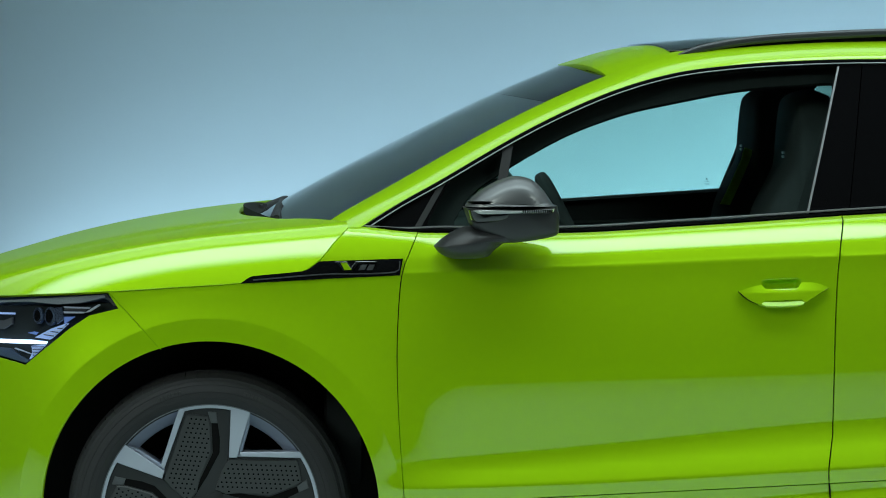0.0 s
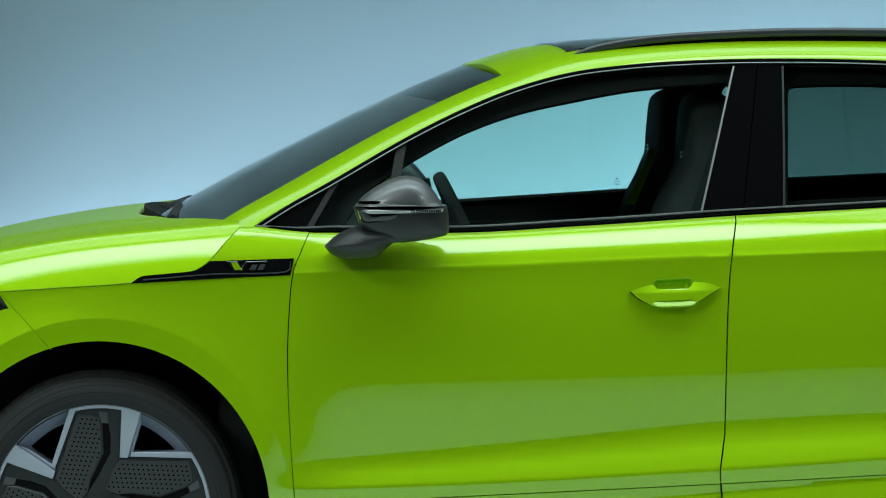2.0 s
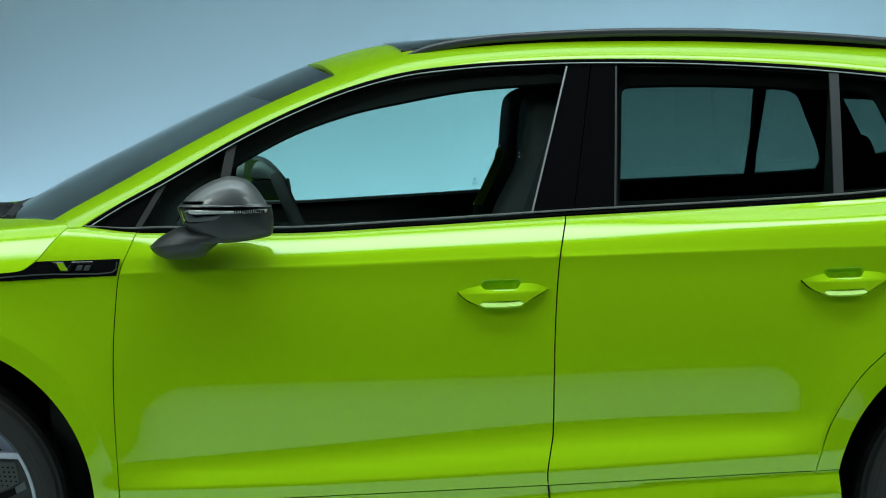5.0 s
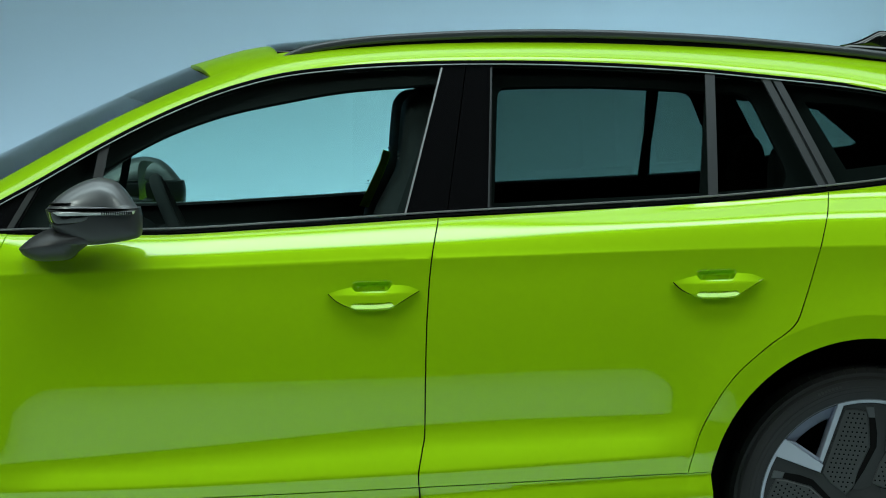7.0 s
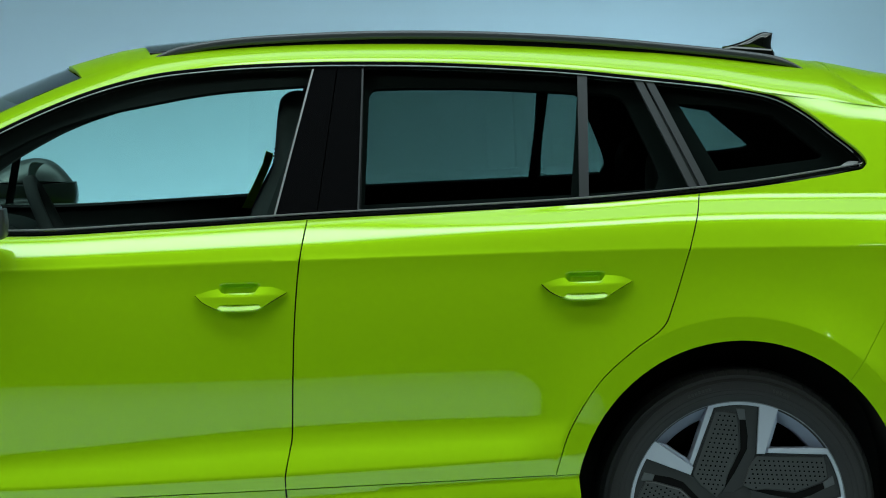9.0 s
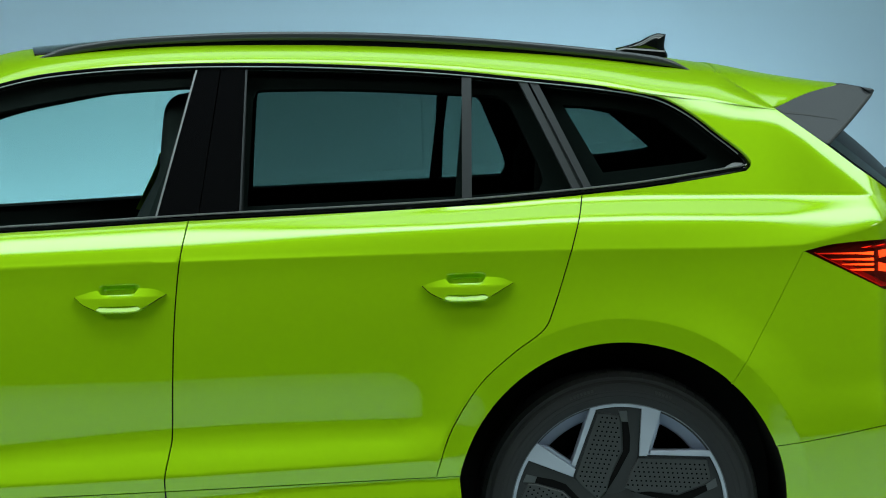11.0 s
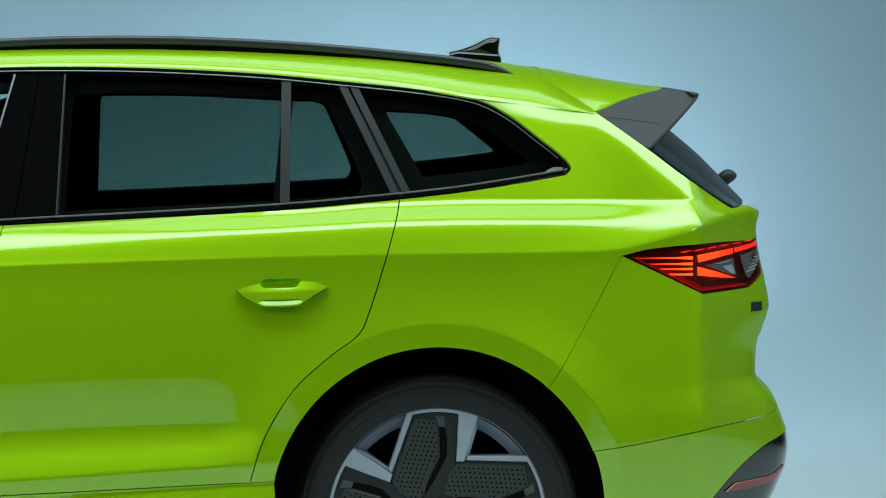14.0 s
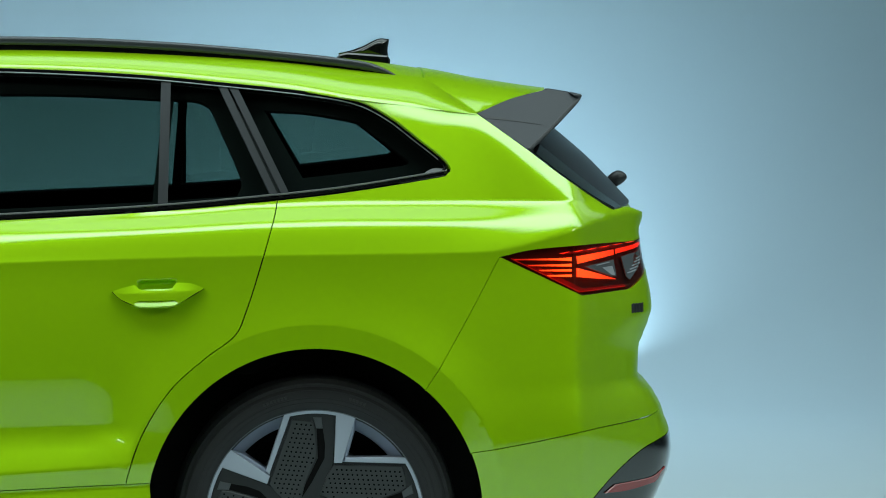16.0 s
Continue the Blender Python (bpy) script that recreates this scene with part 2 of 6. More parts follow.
def inside(poly, q):
    x, y = q[:, 0], q[:, 1]
    r = np.zeros(len(q), bool)
    for (x0, y0), (x1, y1) in zip(poly, np.roll(poly, -1, 0)):
        c = (y0 > y) != (y1 > y)
        r ^= c & (x < (x1 - x0) * (y - y0) / (y1 - y0 + 1e-12) + x0)
    return r


def near_line(poly, q, d):
    r = np.zeros(len(q), bool)
    for p in poly:
        r |= (q[:, 0] - p[0]) ** 2 + (q[:, 1] - p[1]) ** 2 < d * d
    return r


def panel(name, outline, surf, mat, parent, side=-1, step=0.022, holes=(), flange=0.014, label="", out=(0, -1, 0), rows=(), gap=0.0014, extra=None):
    """A pressed panel: the surface surf(u, v) inside a flat outline, with its edge turned inwards."""
    poly = inset(outline, gap) if gap else np.array(outline)
    loops = [poly] + [np.array(h) for h in holes]
    lo, hi = poly.min(0), poly.max(0)
    gx, gy = np.meshgrid(np.arange(lo[0] + step / 2, hi[0], step), np.arange(lo[1] + step / 2, hi[1], step))
    q = np.stack([gx.ravel(), gy.ravel()], 1)
    for f in rows:
        u = np.arange(lo[0], hi[0], step * 0.6)
        q = np.concatenate([q[np.abs(q[:, 1] - f(q[:, 0])) > 0.004], np.stack([u, f(u)], 1)])
    if extra is not None:
        q = q[~near_line(extra, q, step * 0.45)]
        q = np.concatenate([q, extra])
    keep = inside(poly, q)
    for h in loops[1:]:
        keep &= ~inside(h, q)
    q = q[keep]
    for l in loops:
        q = q[~near_line(l, q, step * 0.35)]
    pts, edges, k = [], [], 0
    for l in loops:
        pts += [tuple(v) for v in l]
        edges += [(k + i, k + (i + 1) % len(l)) for i in range(len(l))]
        k += len(l)
    pts += [tuple(v) for v in q]
    res = geometry.delaunay_2d_cdt([Vector(p) for p in pts], edges, [], 0, 1e-6)
    uv = np.array([tuple(v) for v in res[0]])
    tri = np.array([tuple(f) for f in res[2]])
    cen = uv[tri].mean(1)
    ok = inside(poly, cen)
    for h in loops[1:]:
        ok &= ~inside(h, cen)
    tri = tri[ok]
    P = np.stack(surf(uv[:, 0], uv[:, 1]), 1)
    e = 0.0025
    du = np.stack(surf(uv[:, 0] + e, uv[:, 1]), 1) - np.stack(surf(uv[:, 0] - e, uv[:, 1]), 1)
    dv = np.stack(surf(uv[:, 0], uv[:, 1] + e), 1) - np.stack(surf(uv[:, 0], uv[:, 1] - e), 1)
    N = np.cross(du, dv)
    N /= np.maximum(np.linalg.norm(N, axis=1), 1e-9)[:, None]
    if (N @ np.array(out)).sum() < 0:
        N = -N
    fn = np.cross(P[tri[:, 1]] - P[tri[:, 0]], P[tri[:, 2]] - P[tri[:, 0]])
    flip = (fn * N[tri].mean(1)).sum(1) < 0
    tri[flip] = tri[flip][:, ::-1]
    verts, norms, faces = list(P), list(N), [tuple(t) for t in tri]
    if flange:
        # the open edges, each with a strip of its own that turns into the car
        count = {}
        for a, b, c in tri:
            for i, j in ((a, b), (b, c), (c, a)):
                count.setdefault((min(i, j), max(i, j)), []).append((i, j))
        for lst in count.values():
            if len(lst) == 1:
                i, j = lst[0]
                k = len(verts)
                w = np.cross(P[j] - P[i], N[i])
                w /= max(np.linalg.norm(w), 1e-9)
                verts += [P[i], P[j], P[j] - N[j] * flange, P[i] - N[i] * flange]
                r = w * 0.75 + N[i] * 0.66
                norms += [r, r, w, w]
                faces.append((k + 1, k, k + 3, k + 2))
    verts, norms = np.array(verts), np.array(norms)
    if side > 0:
        verts, norms, faces = verts * (1, -1, 1), norms * (1, -1, 1), [f[::-1] for f in faces]
    return build(name, verts, faces, mat, parent, label, norms)


def sweep(name, path, profile, mat, parent, up=(0, 0, 1), label="", side=-1, closed=False, taper=None, sharp=40):
    """A profile (across, up) carried along a path."""
    p = np.array(path, float)
    t = np.roll(p, -1, 0) - np.roll(p, 1, 0)
    if not closed:
        t[0], t[-1] = p[1] - p[0], p[-1] - p[-2]
    t /= np.linalg.norm(t, axis=1)[:, None]
    ups = np.array(up, float) * np.ones_like(p) if np.ndim(up) == 1 else np.array(up, float)
    a = np.cross(t, ups)
    a /= np.linalg.norm(a, axis=1)[:, None]
    u = np.cross(a, t)
    n, m = len(p), len(profile)
    sc = np.ones(n) if taper is None else np.array(taper)
    V = [p[i] + sc[i] * (a[i] * c[0] + u[i] * c[1]) for i in range(n) for c in profile]
    F = [(i * m + k, i * m + (k + 1) % m, (i + 1) % n * m + (k + 1) % m, (i + 1) % n * m + k) for i in range(n if closed else n - 1) for k in range(m)]
    if not closed:
        F += [tuple(range(m))[::-1], tuple(range((n - 1) * m, n * m))]
    V = np.array(V)
    if side > 0:
        V, F = V * (1, -1, 1), [f[::-1] for f in F]
    return build(name, V, F, mat, parent, label, sharp=sharp)


def rounded(w, h, r, n=3):
    """A rounded rectangle as a profile, w across and h up, centred."""
    out = []
    for cx, cy, a0 in ((w / 2 - r, h / 2 - r, 0), (-w / 2 + r, h / 2 - r, 90), (-w / 2 + r, -h / 2 + r, 180), (w / 2 - r, -h / 2 + r, 270)):
        out += [(cx + r * math.cos(radians(a0 + 90 * k / n)), cy + r * math.sin(radians(a0 + 90 * k / n))) for k in range(n + 1)]
    return out


def pillow(name, outline, centre, yc, d_out, d_in, mat, parent, side=-1, label="", power=0.6, n=9, lean=0.0):
    """A closed cushion-like body: a side outline (x, z), puffed out to both sides of the plane y = -yc."""
    o, c = np.array(outline), np.array(centre)
    m = len(o)
    V, F = [], []
    for sgn, d in ((1, d_out), (-1, d_in)):
        base = len(V)
        for k in range(n):
            a = (k + 0.0) / (n - 1) * math.pi / 2
            r, h = math.sin(a), max(0.0, math.cos(a)) ** power
            for q in o:
                e = c + (q - c) * max(r, 1e-3)
                V.append((e[0], -(yc + sgn * d * h) + lean * (e[1] - c[1]), e[1]))
        for k in range(n - 1):
            for i in range(m):
                j = (i + 1) % m
                f = (base + k * m + i, base + k * m + j, base + (k + 1) * m + j, base + (k + 1) * m + i)
                F.append(f if sgn > 0 else f[::-1])
    area = np.sum(o[:, 0] * np.roll(o[:, 1], -1) - np.roll(o[:, 0], -1) * o[:, 1])
    if area < 0:
        F = [f[::-1] for f in F]
    V = np.array(V)
    if side > 0:
        V, F = V * (1, -1, 1), [f[::-1] for f in F]
    bm = bmesh.new()
    vs = [bm.verts.new(v) for v in V]
    for f in F:
        bm.faces.new([vs[i] for i in f])
    bmesh.ops.remove_doubles(bm, verts=bm.verts, dist=1e-5)
    bmesh.ops.recalc_face_normals(bm, faces=bm.faces)
    me = bpy.data.meshes.new(name)
    bm.to_mesh(me)
    bm.free()
    me.polygons.foreach_set("use_smooth", [True] * len(me.polygons))
    me.set_sharp_from_angle(angle=radians(50))
    me.materials.append(mat)
    ob = new(name, me)
    ob.parent = parent
    return tagged(ob, label=label)


def lathe(name, profile, mat, parent, centre, side=-1, n=96, label="", sharp=35):
    """A profile (radius, outward depth) turned round the axle; centre is on the wheel's outer plane."""
    V, F, m = [], [], len(profile)
    for i in range(n):
        a = 2 * math.pi * i / n
        for r, d in profile:
            V.append((centre[0] + r * math.sin(a), centre[1] - d, centre[2] + r * math.cos(a)))
    for i in range(n):
        for k in range(m - 1):
            F.append((i * m + k, i * m + k + 1, (i + 1) % n * m + k + 1, (i + 1) % n * m + k))
    V = np.array(V)
    if side > 0:
        V, F = V * (1, -1, 1), [f[::-1] for f in F]
    return build(name, V, F, mat, parent, label, sharp=sharp)


def slab(name, outline, y0, y1, mat, parent, side=-1, label="", bevel=0.002):
    """A flat plate with a side outline (x, z) between the depths y0 (outer) and y1, its outer edge bevelled."""
    o = np.array(outline)
    area = np.sum(o[:, 0] * np.roll(o[:, 1], -1) - np.roll(o[:, 0], -1) * o[:, 1])
    if area < 0:
        o = o[::-1]
    i1, n = inset(o, bevel), len(o)
    f0 = (lambda q: y0) if not callable(y0) else y0
    V = [(q[0], f0(q), q[1]) for q in i1] + [(q[0], f0(q) + bevel, q[1]) for q in o] + [(q[0], y1, q[1]) for q in o]
    F = [tuple(range(n))]
    for r in (0, n):
        F += [(r + (i + 1) % n, r + i, r + n + i, r + n + (i + 1) % n) for i in range(n)]
    F.append(tuple(range(2 * n, 3 * n))[::-1])
    V = np.array(V)
    if side > 0:
        V, F = V * (1, -1, 1), [f[::-1] for f in F]
    return build(name, V, F, mat, parent, label, sharp=25)


def step01(x, a, b):
    t = np.clip((np.asarray(x, float) - a) / (b - a), 0, 1)
    return t * t * (3 - 2 * t)


# ---------------------------------------------------------------- studio
def sheet(name, profile, x0, x1, mat, label, category):
    """A sheet with a bent profile (y, z), drawn out along x, with a thickness."""
    p = np.array(profile)
    n = len(p)
    t = np.gradient(p, axis=0)
    t /= np.linalg.norm(t, axis=1)[:, None]
    back = p + np.stack([t[:, 1], -t[:, 0]], 1) * 0.05
    xs = np.linspace(x0, x1, 13)
    V = [(x, q[0], q[1]) for x in xs for q in (*p, *back[::-1])]
    m = 2 * n
    F = [(i * m + k, i * m + (k + 1) % m, (i + 1) * m + (k + 1) % m, (i + 1) * m + k) for i in range(12) for k in range(m)]
    F += [tuple(range(m))[::-1], tuple(range(12 * m, 13 * m))]
    ob = build(name, V, [f[::-1] for f in F], mat, sharp=30)
    return tagged(ob, label, category, kind="structure")


CYC_Y, CYC_R, FLOOR_EDGE = 7.0, 2.2, -5.6
cove = [(FLOOR_EDGE, -0.007), (-2.0, -0.007), (1.0, -0.007), (3.0, -0.007)]
cove += [(CYC_Y - CYC_R + CYC_R * math.sin(radians(a)), -0.007 + CYC_R - CYC_R * math.cos(radians(a))) for a in range(0, 91, 6)]
cove += [(CYC_Y, 3.5), (CYC_Y, 5.0)]
sheet("cyclorama", cove, -9, 13, CYC, "pale painted studio cyclorama, floor curving up into the wall", "backdrop")


def plain_wall(name, lo, hi, label, mat=None):
    (x0, y0, z0), (x1, y1, z1) = lo, hi
    V = [(x, y, z) for x in (x0, x1) for y in (y0, y1) for z in (z0, z1)]
    F = [(0, 1, 3, 2), (4, 6, 7, 5), (0, 4, 5, 1), (2, 3, 7, 6), (0, 2, 6, 4), (1, 5, 7, 3)]
    return tagged(build(name, V, F, mat or STUDIO, smooth=False), label, "wall", kind="structure")


plain_wall("floor", (-9.2, -14.2, -0.25), (13.2, 7.4, -0.08), "dark studio floor under the pale cyclorama")
plain_wall("wall_south", (-9.2, -14.2, -0.08), (13.2, -14, 8.8), "dark unlit studio wall")
plain_wall("wall_north", (-9.2, 7.2, -0.08), (13.2, 7.4, 8.8), "dark studio wall behind the cyclorama")
plain_wall("wall_west", (-9.2, -14, -0.08), (-9, 7.2, 8.8), "dark unlit studio wall")
# pale only to give the far mirror glass something bright to reflect
plain_wall("wall_east", (13, -14, -0.08), (13.2, 7.2, 8.8), "unseen pale end wall, added as a reflector", CYC)
plain_wall("ceiling", (-9.2, -14.2, 8.8), (13.2, 7.4, 9.0), "dark studio ceiling")

# ---------------------------------------------------------------- the car's surfaces
# x runs from the front axle (0) to the rear axle (2.765); the near flank is at y = -W
AXLE_F, AXLE_R, HUB_Z, ARCH_R = 0.0, 2.765, 0.376, 0.430
WHEEL_Z = 0.361


def crease_z(x):
    return pchip(x, (-0.6, -0.26, 0.083, 0.5, 0.9, 1.64, 2.66, 3.13, 3.23, 3.30, 3.38, 3.466, 3.54, 3.7), (0.920, 0.936, 0.957, 0.979, 0.991, 1.017, 1.043, 1.047, 1.050, 1.063, 1.084, 1.108, 1.128, 1.15))


def belt_z(x):
    return pchip(x, (0.3, 0.39, 0.55, 0.9, 1.25, 1.67, 2.0, 2.35, 2.68, 2.83, 3.11, 3.4), (1.105, 1.099, 1.083, 1.080, 1.096, 1.121, 1.137, 1.156, 1.184, 1.199, 1.242, 1.27))


def shoulder_z(x):
    """Top of the shoulder: the waistline, and past the doors a level line along the rear wing."""
    return np.where(np.asarray(x) < 2.60, belt_z(x), pchip(x, (2.60, 2.70, 2.85, 3.1, 3.4, 3.54, 3.7), (belt_z(2.60), 1.180, 1.184, 1.182, 1.178, 1.176, 1.176)))


def green_w(x, z):
    """Half width of the glasshouse."""
    g0 = pchip(x, (0.2, 0.45, 0.8, 2.6, 3.11, 3.3, 3.45, 3.58, 3.68), (0.775, 0.786, 0.790, 0.786, 0.768, 0.775, 0.768, 0.715, 0.63))
    d = z - 1.16
    return g0 - 0.32 * d - 0.15 * d * np.abs(d)


REAR_Z = (0.30, 0.375, 0.41, 0.47, 0.51, 0.55, 0.59, 0.63, 0.665, 0.708, 0.77, 0.857, 0.885, 0.975, 1.038, 1.085, 1.135, 1.16, 1.3)
REAR_X = (3.668, 3.703, 3.720, 3.743, 3.747, 3.741, 3.726, 3.711, 3.688, 3.650, 3.653, 3.685, 3.693, 3.678, 3.664, 3.660, 3.670, 3.644, 3.480)


def low_z(x):
    return pchip(x, (0.4, 0.81, 1.1, 1.6, 1.9, 2.3), (0.475, 0.505, 0.530, 0.575, 0.590, 0.60))


def rock_z(x):
    return pchip(x, (0.4, 0.81, 1.6, 2.24, 2.6), (0.428, 0.437, 0.474, 0.511, 0.53))


def slope_run(knots, slopes):
    """Running width of a profile whose surface looks up by the given degrees, over a height of one."""
    c = np.linspace(0, 1, 161)
    f = np.tan(np.radians(np.interp(c, knots, slopes)))
    return c, np.concatenate([[0], np.cumsum((f[1:] + f[:-1]) / 2)]) / 160


DOOR_RUN = slope_run((0, 0.025, 0.05, 0.08, 0.14, 0.32, 0.44, 0.76, 0.90, 0.94, 0.97, 1.0), (14, 30, 36.5, 30, 27, 29.5, 34.5, 39.5, 45, 72, 80, 80))
REAR_RUN = slope_run((0, 0.02, 0.04, 0.07, 0.28, 0.44, 0.53, 0.62, 0.68, 0.81, 0.88, 0.97, 1.0), (16, 25, 28, 24, 24, 27, 33, 42, 47, 49, 42, 33, 27))
TAIL_RUN = slope_run((0, 0.04, 0.12, 0.30, 0.60, 0.94, 1.0), (16, 24, 31, 35, 38, 38, 33))


def flank(x, z):
    """Half width of the body side at (x, z)."""
    x, z = np.asarray(x, float), np.asarray(z, float)
    zc, zb = crease_z(x), shoulder_z(x)
    w = pchip(x, (-0.9, -0.5, -0.25, 0.05, 0.5, 1.6, 2.6, 2.9, 3.25, 3.46, 3.8), (0.80, 0.85, 0.885, 0.915, 0.922, 0.926, 0.925, 0.918, 0.876, 0.852, 0.84))
    # shoulder above the crease
    top = green_w(x, zb) + 0.016 * (1 - step01(x, 3.0, 3.2))
    c = np.clip((z - zc) / np.maximum(zb - zc, 1e-3), 0, 1)
    k = step01(x, 1.55, 2.45)
    a, b = np.interp(c, *DOOR_RUN), np.interp(c, *REAR_RUN)
    h = np.maximum(zb - zc, 1e-3)
    e = step01(x, 3.02, 3.45)
    b, rear_full = b * (1 - e) + np.interp(c, *TAIL_RUN) * e, REAR_RUN[1][-1] * (1 - e) + TAIL_RUN[1][-1] * e
    full = h * (DOOR_RUN[1][-1] * (1 - k) + rear_full * k)
    fit = 1 - 0.27 * (1 - step01(x, 0.50, 0.72))
    up = w - h * (a * (1 - k) + b * k) * fit
    more = w - full * fit - top
    pillar = step01(x, 2.6, 2.9)
    lose = (1 - pillar) * step01(z, zb, zb + 0.16) + pillar * np.clip((z - zb) / 0.28, 0, 1)
    up = np.where(z > zb, top + more * (1 - lose) - (green_w(x, zb) - green_w(x, z)), up)
    # below the crease: slopes (degrees the surface looks up) at levels that drift along the car
    zm = pchip(x, (0.4, 0.81, 1.6, 1.87, 2.4), (0.675, 0.692, 0.714, 0.727, 0.74))
    zl, zr = low_z(x), rock_z(x)
    door = step01(x, 0.40, 0.66) * (1 - step01(x, 2.16, 2.40))
    fl = np.ones_like(x)
    levels = [zc, zc - 0.012, zc - 0.07, zc - 0.16, zm + 0.012, zm - 0.045, (zm + zl) / 2, zl + 0.02, zl - 0.012, (zl + zr) / 2, zr + 0.006, zr - 0.004, zr - 0.12, 0.2 * fl]
    doors = (-3.0, 1.5, 9.5, 6.5, -1.0, -4.6, -5.0, -4.0, 20.0, 33.0, 27.0, -6.0, -8.0, -14.0)
    plain = (-2.5, 2.0, 8.0, 10.0, 9.5, 7.0, 5.0, 3.0, 3.0, 3.0, 2.0, -3.0, -6.0, -14.0)
    low = w.copy()
    sl = [np.tan(np.radians(door * a + (1 - door) * b)) for a, b in zip(doors, plain)]
    for i in range(len(levels) - 1):
        h = np.maximum(levels[i] - levels[i + 1], 1e-4)
        f = np.clip((levels[i] - z) / h, 0, 1)
        low = low + h * (sl[i] * f + (sl[i + 1] - sl[i]) * f * f / 2)
    r = np.where(z > zc, up, low)
    # cups behind the door handles
    for hx, hz in ((1.4795, 0.9225), (2.3670, 0.9475)):
        u, v = (x - hx + 0.003) / 0.046, (z - hz - 0.010 - (x - hx) * 0.03) / 0.023
        r = r - 0.021 * np.exp(-((u * u) ** 5) - (v * v) ** 4)
    # flared arches: a chamfered lip and a swell above it
    for ax in (AXLE_F, AXLE_R):
        d = np.hypot(x - ax, z - HUB_Z)
        a = np.arctan2(z - HUB_Z, np.abs(x - ax))
        fade = step01(a, -0.1, 0.35)
        r = r + fade * 0.0092 * np.clip(1 - (np.maximum(d, 0.492) - 0.492) / 0.11, 0, 1) ** 1.6 * (1 - step01(z, zc - 0.03, zc))
        q = np.clip(0.492 - d, 0, 0.12)
        r = r - 0.20 * q + 0.7 * q * q
    # ledge of the rear bumper, and the pillar rolling over towards the rear window
    r = r + 0.013 * (1 - step01(z, 0.60, 0.72)) * step01(x, 3.05, 3.45) * (z < 0.8)
    ze = pchip(x, (2.88, 3.05, 3.18, 3.26, 3.331, 3.425, 3.546, 3.62), (1.455, 1.43, 1.408, 1.362, 1.309, 1.237, 1.156, 1.10))
    d = np.clip(0.052 + 0.016 * step01(x, 3.2, 3.4) - (ze - z), 0, 0.09)
    far = np.maximum(d - 0.03, 0)
    r = r - (np.where(d < 0.03, 3.3 * d * d, 0.00297 + 0.198 * far) + 0.8 * far * far) * step01(x, 2.90, 3.10)
    # rear corner and nose
    x1 = 3.45
    t = np.clip((x - x1) / np.maximum(pchip(z, REAR_Z, REAR_X) - x1, 1e-3), 0, 0.9995)
    u = x - x1
    soft = 0.5 * (u + np.sqrt(u * u + 0.02**2)) / np.maximum(pchip(z, REAR_Z, REAR_X) - x1, 0.15)
    r = r * (1 - 0.25 * soft) * (1 - t**14) ** 0.40
    t = np.clip((-0.22 - x) / 0.665, 0, 0.9995)
    return r * (1 - t**2.3) ** 0.45


def on_flank(lift=0.0):
    return lambda x, z: (x, -(flank(x, z) + lift), z)


def on_green(lift=0.0):
    return lambda x, z: (x, -(green_w(x, z) + lift), z)


def arc(ax, a0, a1, r=None, n=40):
    """Part of a wheel arch: degrees from the front, over the top, to the rear."""
    r = r or (ARCH_R if ax else ARCH_R + 0.0035)
    return [(ax - r * math.cos(radians(a0 + (a1 - a0) * k / n)), HUB_Z + r * math.sin(radians(a0 + (a1 - a0) * k / n))) for k in range(n + 1)]


def along(fn, x0, x1, n=None):
    n = n or max(2, int(abs(x1 - x0) / 0.015))
    return [(x, float(fn(x))) for x in np.linspace(x0, x1, n)]


car = tagged(new("car"), "bright lime green SUV with black trim parked on studio floor", "car")
SIDES = (-1, 1)


def shoulder_row(c):
    return lambda x: crease_z(x) + c * (shoulder_z(x) - crease_z(x))


crease_rows = (crease_z, lambda x: crease_z(x) - 0.005) + tuple(shoulder_row(c) for c in (0.04, 0.08, 0.16, 0.24, 0.32, 0.37, 0.42, 0.47, 0.52, 0.60, 0.70, 0.80, 0.86, 0.92, 0.97))

shut = [(-0.62, 0.915), (-0.45, 0.925), (-0.258, 0.935), (-0.098, 0.945), (0.083, 0.957), (0.150, 0.974), (0.240, 0.985), (0.283, 1.011), (0.324, 1.058), (0.363, 1.097)]
door_front = [(0.540, 1.083), (0.518, 1.035), (0.497, 0.980), (0.486, 0.871), (0.482, 0.755), (0.486, 0.600), (0.499, 0.388)]
b_gap = [(1.650, 1.119), (1.629, 1.016), (1.616, 0.863), (1.611, 0.700), (1.609, 0.570), (1.602, 0.530), (1.591, 0.474), (1.592, 0.434)]
c_gap = [(2.672, 1.183), (2.662, 1.134), (2.624, 1.003), (2.590, 0.900), (2.562, 0.842), (2.485, 0.784), (2.397, 0.704), (2.324, 0.588), (2.288, 0.485), (2.284, 0.464)]
q_gap = [(3.244, 1.034), (3.173, 0.903), (3.093, 0.765), (3.049, 0.698)]
f_gap = [(-0.257, 0.935), (-0.178, 0.851), (-0.1225, 0.7890)]
lamp_top = [(3.248, 1.035), (3.327, 1.052), (3.474, 1.063), (3.6126, 1.064)]
lamp_low = [(3.248, 1.035), (3.460, 0.934), (3.6021, 0.943), (3.6280, 1.04)]
roof_edge = [(0.360, 1.070), (0.401, 1.100), (0.491, 1.155), (0.603, 1.216), (0.789, 1.321), (0.939, 1.395), (1.088, 1.454), (1.238, 1.494), (1.388, 1.513), (1.539, 1.523), (1.735, 1.528), (2.000, 1.525), (2.298, 1.510), (2.524, 1.489), (2.744, 1.465), (2.880, 1.442)]
